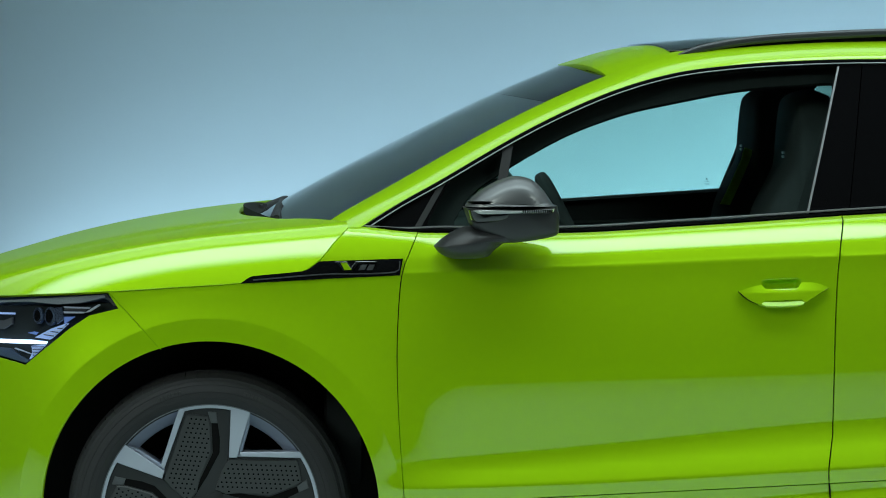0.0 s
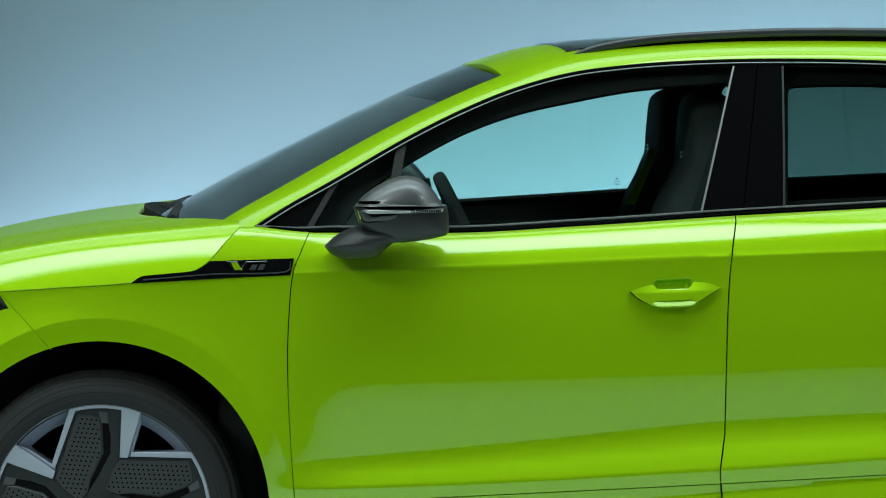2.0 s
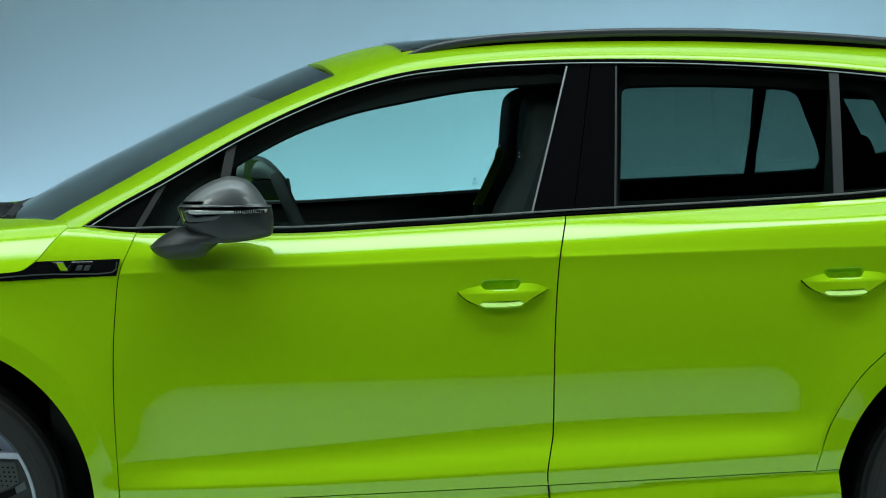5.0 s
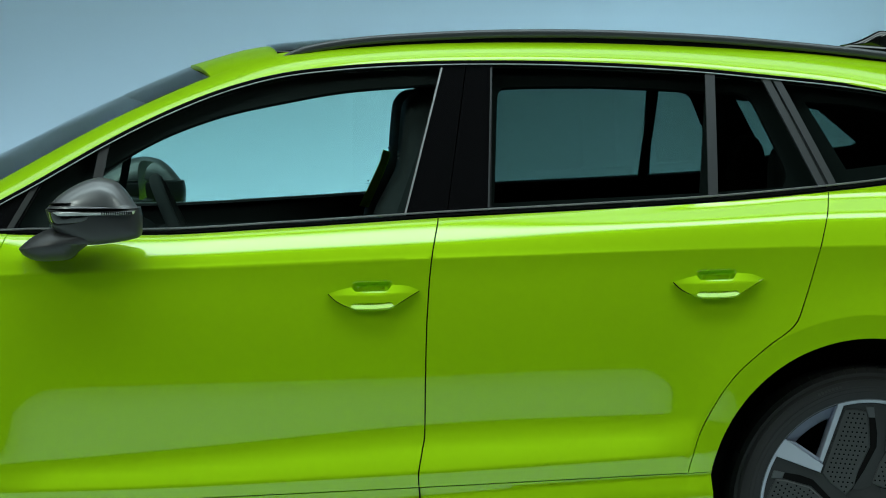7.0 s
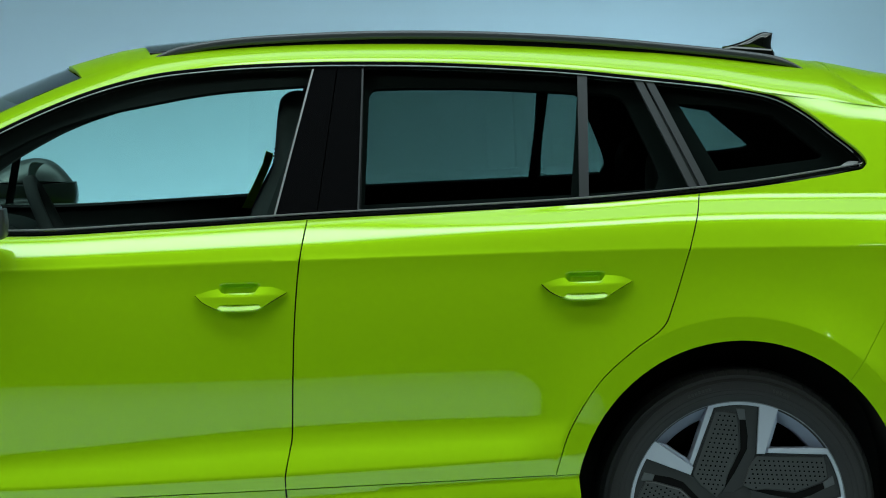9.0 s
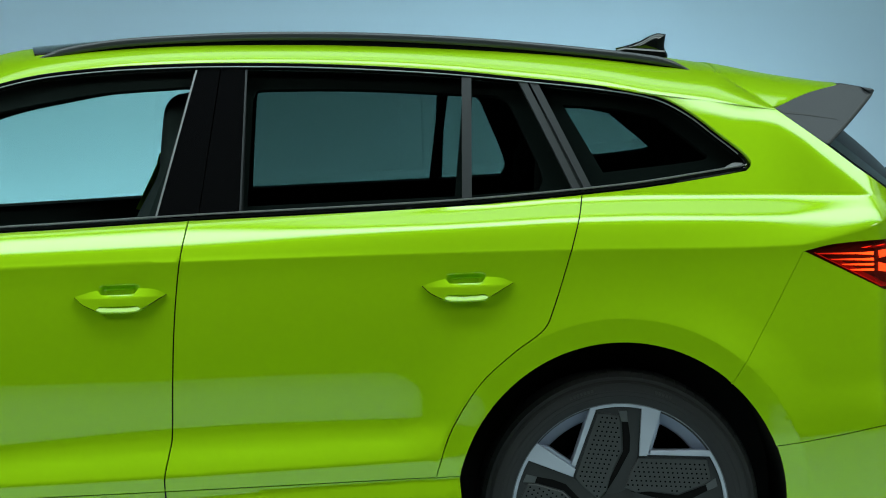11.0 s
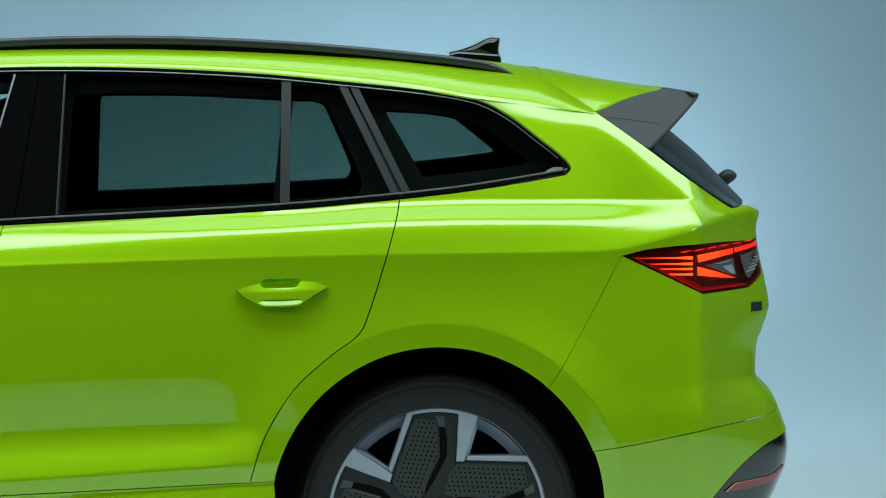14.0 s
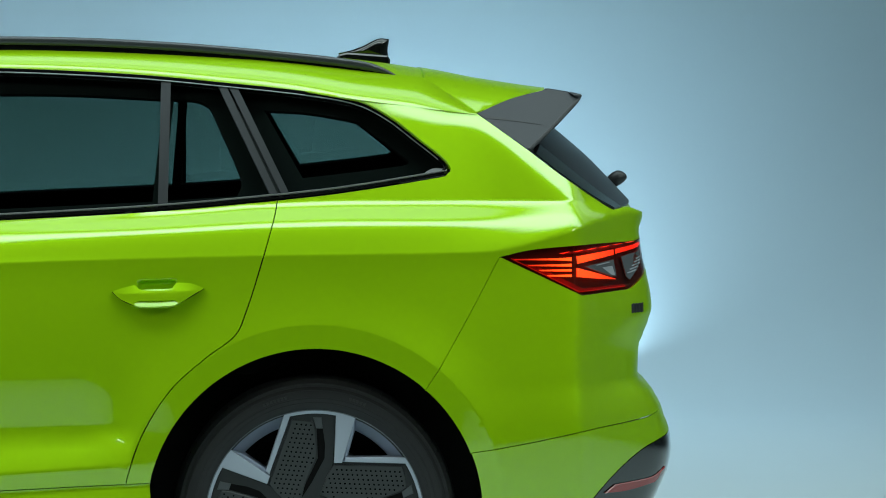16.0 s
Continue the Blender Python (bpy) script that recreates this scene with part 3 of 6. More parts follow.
quarter_top = [(2.744, 1.465), (2.880, 1.440), (2.967, 1.397), (3.041, 1.340), (3.101, 1.292), (3.123, 1.262), (3.108, 1.243)]
pillar_edge = [(2.880, 1.442), (3.050, 1.424), (3.199, 1.405)]
d_edge = [(3.199, 1.405), (3.331, 1.309), (3.425, 1.237), (3.546, 1.156), (3.562, 1.153)]


HEADLAMP = curve([(-0.62, 0.914), (-0.257, 0.934)]) + curve([(-0.257, 0.934), (-0.230, 0.893)])[1:] + curve([(-0.230, 0.893), (-0.306, 0.874)])[1:] + curve([(-0.306, 0.874), (-0.360, 0.838)])[1:] + curve([(-0.360, 0.838), (-0.476, 0.743)])[1:] + curve([(-0.476, 0.743), (-0.60, 0.785), (-0.62, 0.914)])[1:]


def sill_z(x):
    return 0.388 + (x - 0.5) * 0.0435


def bump_line(x):
    return pchip(x, (3.15, 3.173, 3.32, 3.467, 3.642, 3.70, 3.72, 3.76), (0.534, 0.537, 0.560, 0.588, 0.608, 0.625, 0.640, 0.655))


def cut_angle(z, rear):
    a = math.degrees(math.asin((z - HUB_Z) / ARCH_R))
    return 180 - a if rear else a


def cup_points(hx, hz):
    gx, gz = np.meshgrid(np.arange(hx - 0.07, hx + 0.065, 0.004), np.arange(hz - 0.012, hz + 0.052, 0.003))
    return np.stack([gx.ravel(), gz.ravel()], 1)


def fold_points():
    return np.array([(x, z) for x in (3.444, 3.4495, 3.4505, 3.456, 3.66, 3.67, 3.68) for z in np.arange(0.56, 1.14, 0.012)])


def ring_points(ax):
    return np.array([(ax - r * math.cos(a), HUB_Z + r * math.sin(a)) for r in (0.455, 0.478, 0.489, 0.495, 0.503, 0.520, 0.540) for a in np.linspace(-0.2, math.pi + 0.2, 110)])


def scallop_z(x):
    return sill_z(x) - 0.006 - 0.030 * np.maximum(2.25 - x, 0)


def sill_face(x, z):
    """Under the doors: a shallow scallop that catches the light."""
    d = scallop_z(x) - z
    return (x, -(flank(x, z) - 0.004 + 0.55 * np.clip(0.5 * (d + np.sqrt(d * d + 0.003 ** 2)), 0, 0.05)), z)


door_rows = crease_rows + (lambda x: rock_z(x) + 0.008, lambda x: rock_z(x) + 0.001, lambda x: rock_z(x) - 0.006, lambda x: low_z(x) + 0.02, lambda x: low_z(x) - 0.012)
body = {}
for s in SIDES:
    # front wing
    o = ring(curve(shut[2:7]), curve(shut[6:]), curve([shut[-1], (0.400, 1.098)]), along(belt_z, 0.400, 0.540), curve(door_front), curve([door_front[-1], (AXLE_F + 0.427, 0.388)]),
             arc(AXLE_F, cut_angle(0.388, True), 73.5), curve(f_gap[::-1]))
    body["wing", s] = panel("wing", o, on_flank(), PAINT, car, s, step=0.018, gap=0.0009, rows=crease_rows, extra=ring_points(AXLE_F))
    o = ring(along(belt_z, 0.540, 1.650), curve(b_gap), along(sill_z, 1.592, 0.499), curve(door_front[::-1]))
    body["door", s] = panel("front_door", o, on_flank(), PAINT, car, s, step=0.018, gap=0.0019, rows=door_rows, extra=cup_points(1.4795, 0.9225))
    o = ring(along(belt_z, 1.650, 2.672), curve(c_gap), along(sill_z, 2.284, 1.592), curve(b_gap[::-1]))
    body["reardoor", s] = panel("rear_door", o, on_flank(), PAINT, car, s, step=0.018, gap=0.0019, rows=door_rows, extra=np.concatenate([cup_points(2.3670, 0.9475), ring_points(AXLE_R)]))
    # rear wing up to the pillar beside the rear window
    o = ring(curve([(2.672, 1.183), (2.83, 1.200), (3.0, 1.225), (3.108, 1.243)]), curve(quarter_top[::-1])[:-1], curve([(2.744, 1.465), (2.880, 1.442)]), curve(pillar_edge), curve(d_edge), curve([d_edge[-1], (3.6021, 1.157), (3.6315, 1.147), (3.6588, 1.137)]), [(float(pchip(z, REAR_Z, REAR_X)) - 0.0015, z) for z in np.linspace(1.134, 1.072, 8)], curve([(3.6609, 1.070), (3.6126, 1.0655)]),
             curve([(3.6126, 1.0655)] + lamp_top[-2::-1]), curve(q_gap), arc(AXLE_R, 180 - cut_angle(0.698, False), cut_angle(0.462, False)), along(sill_z, 2.344, 2.284), curve(c_gap[::-1]))
    body["rearwing", s] = panel("rear_wing", o, on_flank(), PAINT, car, s, rows=crease_rows + (lambda x: shoulder_z(x) + 0.004, lambda x: shoulder_z(x) - 0.004), step=0.016, extra=np.concatenate([ring_points(AXLE_R), fold_points()]))
    # side sill under the doors
    o = ring(along(sill_z, AXLE_F + 0.43, AXLE_R - 0.42), curve([(AXLE_R - 0.42, 0.46), (AXLE_R - 0.40, 0.22)]), curve([(AXLE_R - 0.40, 0.22), (AXLE_F + 0.40, 0.20)]), curve([(AXLE_F + 0.40, 0.20), (AXLE_F + 0.43, 0.385)]))
    panel("side_sill", o, sill_face, PAINT, car, s, step=0.03, rows=tuple((lambda x, k=k: scallop_z(x) + k) for k in (0.007, 0.003, 0.0, -0.003, -0.008, -0.018, -0.050)))
    sweep("sill_joint", [(x, -(float(flank(1.596, z)) + 0.001), z) for x, z in ((1.592, 0.437), (1.594, 0.415), (1.597, 0.38))], rounded(0.004, 0.004, 0.001, 2), PIT, car, (0, -1, 0), "dark joint in the side sill", s)
    # rear bumper: upper skin, lower skin, black valance
    zs = np.linspace(1.0, 0.640, 26)
    edge = [(float(pchip(z, REAR_Z, REAR_X)) - 0.0015, z) for z in zs]
    o = ring(curve(lamp_low[:2]), curve(lamp_low[1:3]), curve([lamp_low[2], (3.6385, 0.969), (3.6616, 0.996)]), curve([(3.6616, 0.996), edge[0]]), edge, along(bump_line, edge[-1][0], 3.166), arc(AXLE_R, 180 - cut_angle(0.536, False), 180 - cut_angle(0.698, False))[::1], curve(q_gap[::-1]))
    body["bumper", s] = panel("rear_bumper", o, on_flank(), PAINT, car, s, step=0.014, gap=0.0004, extra=np.concatenate([ring_points(AXLE_R), fold_points()]))
    zs = np.linspace(0.640, 0.556, 10)
    edge = [(float(pchip(z, REAR_Z, REAR_X)) - 0.0015, z) for z in zs]
    val = [edge[-1], (3.688, 0.548), (3.621, 0.520), (3.546, 0.464), (3.471, 0.387), (3.40, 0.30)]
    o = ring(along(bump_line, 3.166, edge[0][0]), edge, curve(val), curve([val[-1], (3.19, 0.29)]), arc(AXLE_R, 192, 180 - cut_angle(0.536, False)))
    panel("bumper_skirt", o, on_flank(0.001), PAINT, body["bumper", s], s, step=0.014, gap=0.0024)
    zs = np.linspace(0.556, 0.26, 26)
    edge = [(float(pchip(z, REAR_Z, REAR_X)) - 0.0015, z) for z in zs]
    o = ring(edge, curve([edge[-1], (3.38, 0.26)]), curve([(3.38, 0.26), val[-1]]), curve(val[::-1]))
    panel("valance", o, on_flank(-0.006), BLACK, body["bumper", s], s, step=0.014, label="gloss black lower bumper")
    o = ring(curve([(3.522, 0.416), (3.553, 0.437)]), curve([(3.553, 0.437), (3.62, 0.441), (3.666, 0.447), (3.699, 0.468)]), curve([(3.699, 0.468), (3.697, 0.452), (3.666, 0.4286)]), curve([(3.666, 0.4286), (3.584, 0.416), (3.522, 0.416)]))
    panel("reflector", o, on_flank(0.002), REDDARK, body["bumper", s], s, step=0.01, label="narrow red reflector")
    # nose
    zs = np.linspace(0.92, 0.22, 30)
    edge = [(-0.8835, z) for z in zs]
    o = ring([(-0.62, 0.915), (-0.8835, 0.885)], edge[2:], curve([edge[-1], (-0.40, 0.22)]), curve([(-0.40, 0.22), (-0.425, 0.32)]), arc(AXLE_F, -7.5, 73.5), curve(f_gap[::-1]), HEADLAMP[::-1])
    body["nose", s] = panel("front_bumper", o, on_flank(), PAINT, car, s, step=0.018, gap=0.0006, extra=ring_points(AXLE_F))

# bonnet
BON_X = (-0.87, -0.62, -0.45, -0.258, -0.098, 0.083, 0.150, 0.20, 0.24, 0.283, 0.324, 0.363)
BON_E = [float(pchip(v, [p[0] for p in shut], [p[1] for p in shut])) - 0.001 for v in BON_X]
BON_E[0] = 0.885
BON_W = [float(flank(v, z)) + 0.001 for v, z in zip(BON_X, BON_E)]


# the side of the lid: one rounded section under its shoulder line, steeper towards the shut line
BON_TOP = ((-0.88, -0.75, -0.5366, -0.4362, -0.2352, -0.0339, 0.1072, 0.2486, 0.37), (0.887, 0.916, 0.972, 0.999, 1.042, 1.073, 1.087, 1.099, 1.110))
SECTION = (0.50, 25.0, 1.15, 7.5)  # slope at the shoulder and how fast it steepens, first tightly, then gently
KNEE = math.log(SECTION[2] / SECTION[0]) / SECTION[1], (SECTION[2] - SECTION[0]) / SECTION[1]


def section_drop(d):
    """How far the lid's side has come down at a distance out from its shoulder line."""
    d = np.clip(d, -0.3, 0.3)
    first = SECTION[0] / SECTION[1] * (np.exp(SECTION[1] * np.minimum(d, KNEE[0])) - 1)
    return first + np.where(d > KNEE[0], SECTION[2] / SECTION[3] * (np.exp(SECTION[3] * (np.maximum(d, KNEE[0]) - KNEE[0])) - 1), 0)


def section_out(h):
    if h < KNEE[1]:
        return math.log(1 + SECTION[1] * h / SECTION[0]) / SECTION[1]
    return KNEE[0] + math.log(1 + SECTION[3] * (h - KNEE[1]) / SECTION[2]) / SECTION[3]


BON_KNOTS = (-0.87, -0.72, -0.60, -0.48, -0.36, -0.20, -0.03, 0.14, 0.25, 0.365)
BON_SHOULDER = [float(pchip(v, BON_X, BON_W)) - section_out(max(0.004, float(pchip(v, *BON_TOP) - pchip(v, BON_X, BON_E)))) for v in BON_KNOTS]


def shoulder_y(x):
    return pchip(x, BON_KNOTS, BON_SHOULDER)


def bonnet(x, y):
    zc = pchip(x, (-0.88, -0.75, -0.587, -0.43, -0.275, -0.119, 0.084, 0.37), (0.885, 0.931, 0.989, 1.031, 1.065, 1.092, 1.121, 1.148))
    zr, yr = pchip(x, *BON_TOP), shoulder_y(x)
    d = np.abs(y) - yr
    side_z = zr - section_drop(d)
    side_z = side_z + 0.0005 * np.exp(-(((d - 0.034) / 0.004) ** 2))
    top_z = zr + (zc - zr) * (1 - (np.abs(y) / yr) ** 2.4)
    # pressed lines along the lid
    top_z = top_z + 0.0045 * np.exp(-(((np.abs(y) - 0.56 * yr) / 0.05) ** 2)) - 0.004 * np.exp(-(((np.abs(y) - 0.74 * yr) / 0.05) ** 2))
    k = 0.006
    return (x, y, 0.5 * (side_z + top_z - np.sqrt((side_z - top_z) ** 2 + k * k)) + 0.35 * k)


def bonnet_y(x):
    """Where the bonnet's surface comes down to the shut line."""
    goal = float(pchip(x, [p[0] for p in shut], [p[1] for p in shut]))
    lo, hi = 0.3, float(pchip(x, BON_X, BON_W)) + 0.02
    for _ in range(24):
        mid = (lo + hi) / 2
        lo, hi = (mid, hi) if float(bonnet(np.array(x), np.array(mid))[2]) > goal else (lo, mid)
    return lo


def bonnet_row(d, s):
    return lambda x: s * (shoulder_y(x) + d)


bonnet_rows = [bonnet_row(d, s) for d in (0.10, 0.085, 0.07, 0.055, 0.045, 0.040, 0.037, 0.034, 0.031, 0.027, 0.020, 0.012, 0.005, 0.0, -0.005, -0.012, -0.03, -0.06, -0.1) for s in (-1, 1)]
xs = np.linspace(-0.80, 0.363, 90)
left = [(x, -bonnet_y(x)) for x in xs]
corner_y = -left[-1][1]
rear = [(0.07 + 0.293 * (abs(y) / corner_y) ** 3.0 + 0.03 * float(step01(abs(y), 0.62, 0.72)) * (1 - float(step01(abs(y), 0.80 * corner_y + 0.16, corner_y))), y) for y in np.linspace(-corner_y, corner_y, 50)]
front = [(-0.80 - 0.07 * (1 - (y / 0.55) ** 2), y) for y in np.linspace(-left[0][1], left[0][1], 20)]
panel("bonnet", ring(left, rear, [(x, -y) for x, y in left[::-1]], front), bonnet, PAINT, car, out=(0, 0, 1), step=0.009, rows=bonnet_rows)

# windscreen
ws_mid = [(0.105, 0, 1.085), (0.206, 0, 1.139), (0.352, 0, 1.218), (0.511, 0, 1.297), (0.670, 0, 1.375), (0.829, 0, 1.447), (0.985, 0, 1.512)]
ws_side = [(0.288, -0.725, 1.088), (0.343, -0.712, 1.124), (0.492, -0.68, 1.205), (0.642, -0.655, 1.287), (0.792, -0.632, 1.367), (0.943, -0.607, 1.439), (1.056, -0.585, 1.483)]


def table(points, n):
    c = np.array(curve(points, 0.01))
    s = np.concatenate([[0], np.cumsum(np.linalg.norm(np.diff(c, axis=0), axis=1))])
    return np.stack([np.interp(np.linspace(0, s[-1], n), s, c[:, k]) for k in range(3)], 1)


def bent_pane(name, mid, side_line, mat, parent, label, v0=-1.0, v1=1.0, n=40, m=32, lift=0.0, power=2.0, thick=0.005):
    """A pane curved from a middle line to an edge line on both sides."""
    a, b = table(mid, n), table(side_line, n)
    V = []
    for dz in (0, -thick):
        for i in range(n):
            for k in range(m + 1):
                v = v0 + (v1 - v0) * k / m
                q = a[i] + (b[i] - a[i]) * (abs(v) ** power)
                V.append((q[0], b[i][1] * -v, q[2] + lift + dz))
    F = []
    t = n * (m + 1)
    for i in range(n - 1):
        for k in range(m):
            f = (i * (m + 1) + k, i * (m + 1) + k + 1, (i + 1) * (m + 1) + k + 1, (i + 1) * (m + 1) + k)
            F += [f[::-1], tuple(t + j for j in f)]
    for i in range(n - 1):
        for k in (0, m):
            p, q = i * (m + 1) + k, (i + 1) * (m + 1) + k
            F.append((p, q, t + q, t + p) if k == 0 else (q, p, t + p, t + q))
    for k in range(m):
        for i in (0, n - 1):
            p = i * (m + 1) + k
            F.append((p, p + 1, t + p + 1, t + p) if i else (p + 1, p, t + p, t + p + 1))
    return build(name, V, [f[::-1] for f in F], mat, parent, label, sharp=50)


windscreen = bent_pane("windscreen", ws_mid, ws_side, SCREENGLASS, car, "raked windscreen with a dark band at the top", thick=0.004)
windscreen.visible_shadow = False
bent_pane("shade_band", table(ws_mid, 40)[31:], table(ws_side, 40)[31:], BLACK, windscreen, "black ceramic band", lift=0.001, n=12, thick=0.002)

# A-pillar and roof side as one rail from the scuttle to the tailgate
rail_line = [(0.245, -0.745, 1.025), (0.288, -0.727, 1.090), (0.492, -0.684, 1.207), (0.792, -0.636, 1.369), (1.056, -0.589, 1.485), (1.235, -0.580, 1.538), (1.5, -0.580, 1.566), (1.8, -0.580, 1.575), (2.2, -0.575, 1.571), (2.6, -0.565, 1.548), (2.9, -0.545, 1.518), (3.065, -0.53, 1.500)]
ROOF_MID = ((0.985, 1.19, 1.5, 1.9, 2.4, 2.8, 3.08, 3.217, 3.40), (1.516, 1.569, 1.592, 1.601, 1.588, 1.562, 1.527, 1.501, 1.472))
for s in SIDES:
    A = [(x, -(float(green_w(x, z)) + 0.006 if x < 2.88 else float(flank(x, z)) + 0.004), z - 0.004 * (x > 2.89)) for x, z in roof_edge + pillar_edge[1:]]
    A, B = np.array(curve(A, 0.01)), np.array(curve(rail_line, 0.01) + curve([rail_line[-1], (3.199, -0.640, 1.408)], 0.01)[1:])
    n, m = 150, 12
    sa = np.concatenate([[0], np.cumsum(np.linalg.norm(np.diff(A, axis=0), axis=1))])
    sb = np.concatenate([[0], np.cumsum(np.linalg.norm(np.diff(B, axis=0), axis=1))])
    u = np.linspace(0, 1, n)
    A2 = np.stack([np.interp(u * sa[-1], sa, A[:, k]) for k in range(3)], 1)
    B2 = np.stack([np.interp(u * sb[-1], sb, B[:, k]) for k in range(3)], 1)
    V, F = [], []
    for i in range(n):
        d = B2[i] - A2[i]
        width = np.linalg.norm(d)
        bulge = np.array((0, -0.72, 0.70)) * width * 0.06
        V.append(A2[i] + (0, 0.012, 0))
        for k in range(m + 1):
            v = k / m
            k1 = float(step01(A2[i][0], 0.95, 1.5))
            bend = A2[i] + d * v * v + 2 * v * (1 - v) * d * (0.5, 0.16, 0.61)
            V.append((1 - k1) * (A2[i] + d * v + bulge * (4 * v * (1 - v)) ** 0.8) + k1 * bend)
        V.append(B2[i] + (0, 0.002, -0.014))
    w = m + 3
    F = [(i * w + k, (i + 1) * w + k, (i + 1) * w + k + 1, i * w + k + 1) for i in range(n - 1) for k in range(w - 1)]
    V = np.array(V)
    if s > 0:
        V, F = V * (1, -1, 1), [f[::-1] for f in F]
    body["rail", s] = build("roof_side", V, F, PAINT, car, sharp=50)


def roof(x, y):
    ye = np.interp(x, [p[0] for p in rail_line], [-p[1] for p in rail_line])
    ze = np.interp(x, [p[0] for p in rail_line], [p[2] for p in rail_line])
    zc = pchip(x, *ROOF_MID)
    q = np.minimum(np.abs(y) / ye, 1.05)
    return (x, y, ze - 0.002 + (zc - ze) * (1 - q**4.0))


def roof_front(y):
    return 0.985 + 0.071 * (y / 0.589) ** 2


yy = np.linspace(-0.588, 0.588, 30)
o = ring([(roof_front(y) + 0.004, y) for y in yy], [(x, float(np.interp(x, [p[0] for p in rail_line], [-p[1] for p in rail_line])) - 0.001) for x in np.linspace(1.06, 3.06, 70)],
         [(3.062, y) for y in np.linspace(0.527, -0.527, 20)], [(x, -float(np.interp(x, [p[0] for p in rail_line], [-p[1] for p in rail_line])) + 0.001) for x in np.linspace(3.06, 1.06, 70)])
body["roof"] = panel("roof", o, roof, PAINT, car, out=(0, 0, 1), step=0.035, gap=0)
o = ring([(1.20 + 0.03 * (y / 0.5) ** 2, y) for y in np.linspace(-0.53, 0.53, 20)], [(2.45, y) for y in np.linspace(0.53, -0.53, 12)])
panel("roof_glass", o, lambda x, y: (x, y, roof(x, y)[2] + 0.005), BLACK, body["roof"], out=(0, 0, 1), step=0.04, label="black panoramic roof glass", flange=0.006)
# inner roof lining
panel("headlining", ring([(1.10, y) for y in np.linspace(-0.52, 0.52, 12)], [(3.05, y) for y in np.linspace(0.50, -0.50, 12)]), lambda x, y: (x, y, roof(x, y)[2] - 0.035), DARK, car, out=(0, 0, -1), step=0.08, flange=0, label="dark roof lining")

# tailgate spoiler
corner, tip = (3.199, -0.640, 1.407), (3.385, -0.548, 1.468)


def spoiler_top(x, y):
    """Crowned lid that falls away to the line from the pillar corner to the fin."""
    t = np.clip((x - corner[0]) / (tip[0] - corner[0]), 0, 1.4)
    ye = np.where(x < corner[0], np.interp(x, (3.062, corner[0]), (0.528, 0.640)), 0.640 + (0.548 - 0.640) * t)
    ze = np.where(x < corner[0], np.interp(x, (3.062, corner[0]), (1.500, 1.407)), 1.407 + (1.468 - 1.407) * t)
    zc = pchip(x, *ROOF_MID)
    q = np.minimum(np.abs(y) / ye, 1.0)
    return (x, y, ze + (zc - ze) * (1 - q**5.0))


o = ring([(3.066, y) for y in np.linspace(-0.528, 0.528, 20)], [(3.199, 0.640)], curve([(3.199, 0.640), (3.385, 0.555)]), [(3.385 + 0.03 * (1 - (y / 0.555) ** 2), y) for y in np.linspace(0.555, -0.555, 24)], curve([(3.385, -0.555), (3.199, -0.640)]))
tailgate = panel("tailgate", o, spoiler_top, PAINT, car, out=(0, 0, 1), step=0.02)


def lip_top(x, y):
    z = spoiler_top(np.minimum(x, 3.40), y)[2]
    return (x, y, z - (x - 3.385) * 0.16)


o = ring([(3.387 + 0.03 * (1 - (y / 0.555) ** 2), y) for y in np.linspace(-0.553, 0.553, 24)], [(3.482, y) for y in np.linspace(0.485, -0.485, 24)])
y1, y2 = float(flank(3.199, 1.403)) - 0.002, float(flank(3.333, 1.307)) - 0.002
FIN = (y1, *np.linalg.solve(((0.134, -0.096), (0.285, 0.049)), (y2 - y1, 0.540 - y1)))


def fin_y(x, z):
    return FIN[0] + FIN[1] * (x - 3.199) + FIN[2] * (z - 1.405)


def fin_line(x):
    return 1.4045 - (x - 3.199) * 0.176


def fin_face(x, z):
    return (x, -fin_y(x, z), z)


panel("spoiler", o, lip_top, SPOILER, tailgate, out=(0, 0, 1), step=0.02, flange=0.02, label="dark grey tailgate spoiler")
for s in SIDES:
    o = ring(curve([(3.199, 1.405), (3.29, 1.442), (3.385, 1.466)]), curve([(3.385, 1.466), (3.484, 1.454)]), curve([(3.484, 1.454), (3.474, 1.436), (3.40, 1.366), (3.333, 1.309)]), curve([(3.333, 1.309), (3.199, 1.405)]))
    panel("spoiler_fin", o, fin_face, SPOILER, tailgate, s, step=0.012, flange=0.016, label="dark grey side fin", gap=0, rows=(fin_line,))
    # shade of the step in the fin, laid on as a flat dark sliver
    o = ring(curve([(3.203, 1.4030), (3.370, 1.3745)]), curve([(3.370, 1.3745), (3.290, 1.3850), (3.217, 1.3920)]), curve([(3.217, 1.3920), (3.203, 1.4030)]))
    panel("fin_shade", o, lambda x, z: (x, -(fin_y(x, z) + 0.0012), z), PLASTIC, tailgate, s, step=0.012, flange=0.003, label="dark sliver laid on for the shade of the fin's step", gap=0)
    edge = [(x, -float(fin_y(np.array(x), np.array(z))) + 0.003, z) for x, z in curve([(3.482, 1.449), (3.474, 1.436), (3.40, 1.366), (3.333, 1.309)], 0.01)]
    sweep("fin_edge", edge, rounded(0.010, 0.006, 0.002), PLASTIC, tailgate, (0, -1, 0), "black fin edge", s)
    tip_o = ring(curve([(3.452, 1.4595), (3.486, 1.4545), (3.488, 1.447), (3.480, 1.440), (3.466, 1.446), (3.452, 1.4595)], 0.006))
    pillow("fin_tip", tip_o, (3.472, 1.450), 0.535, 0.022, 0.012, SPOILER, tailgate, s, "upturned spoiler tip", 0.5)

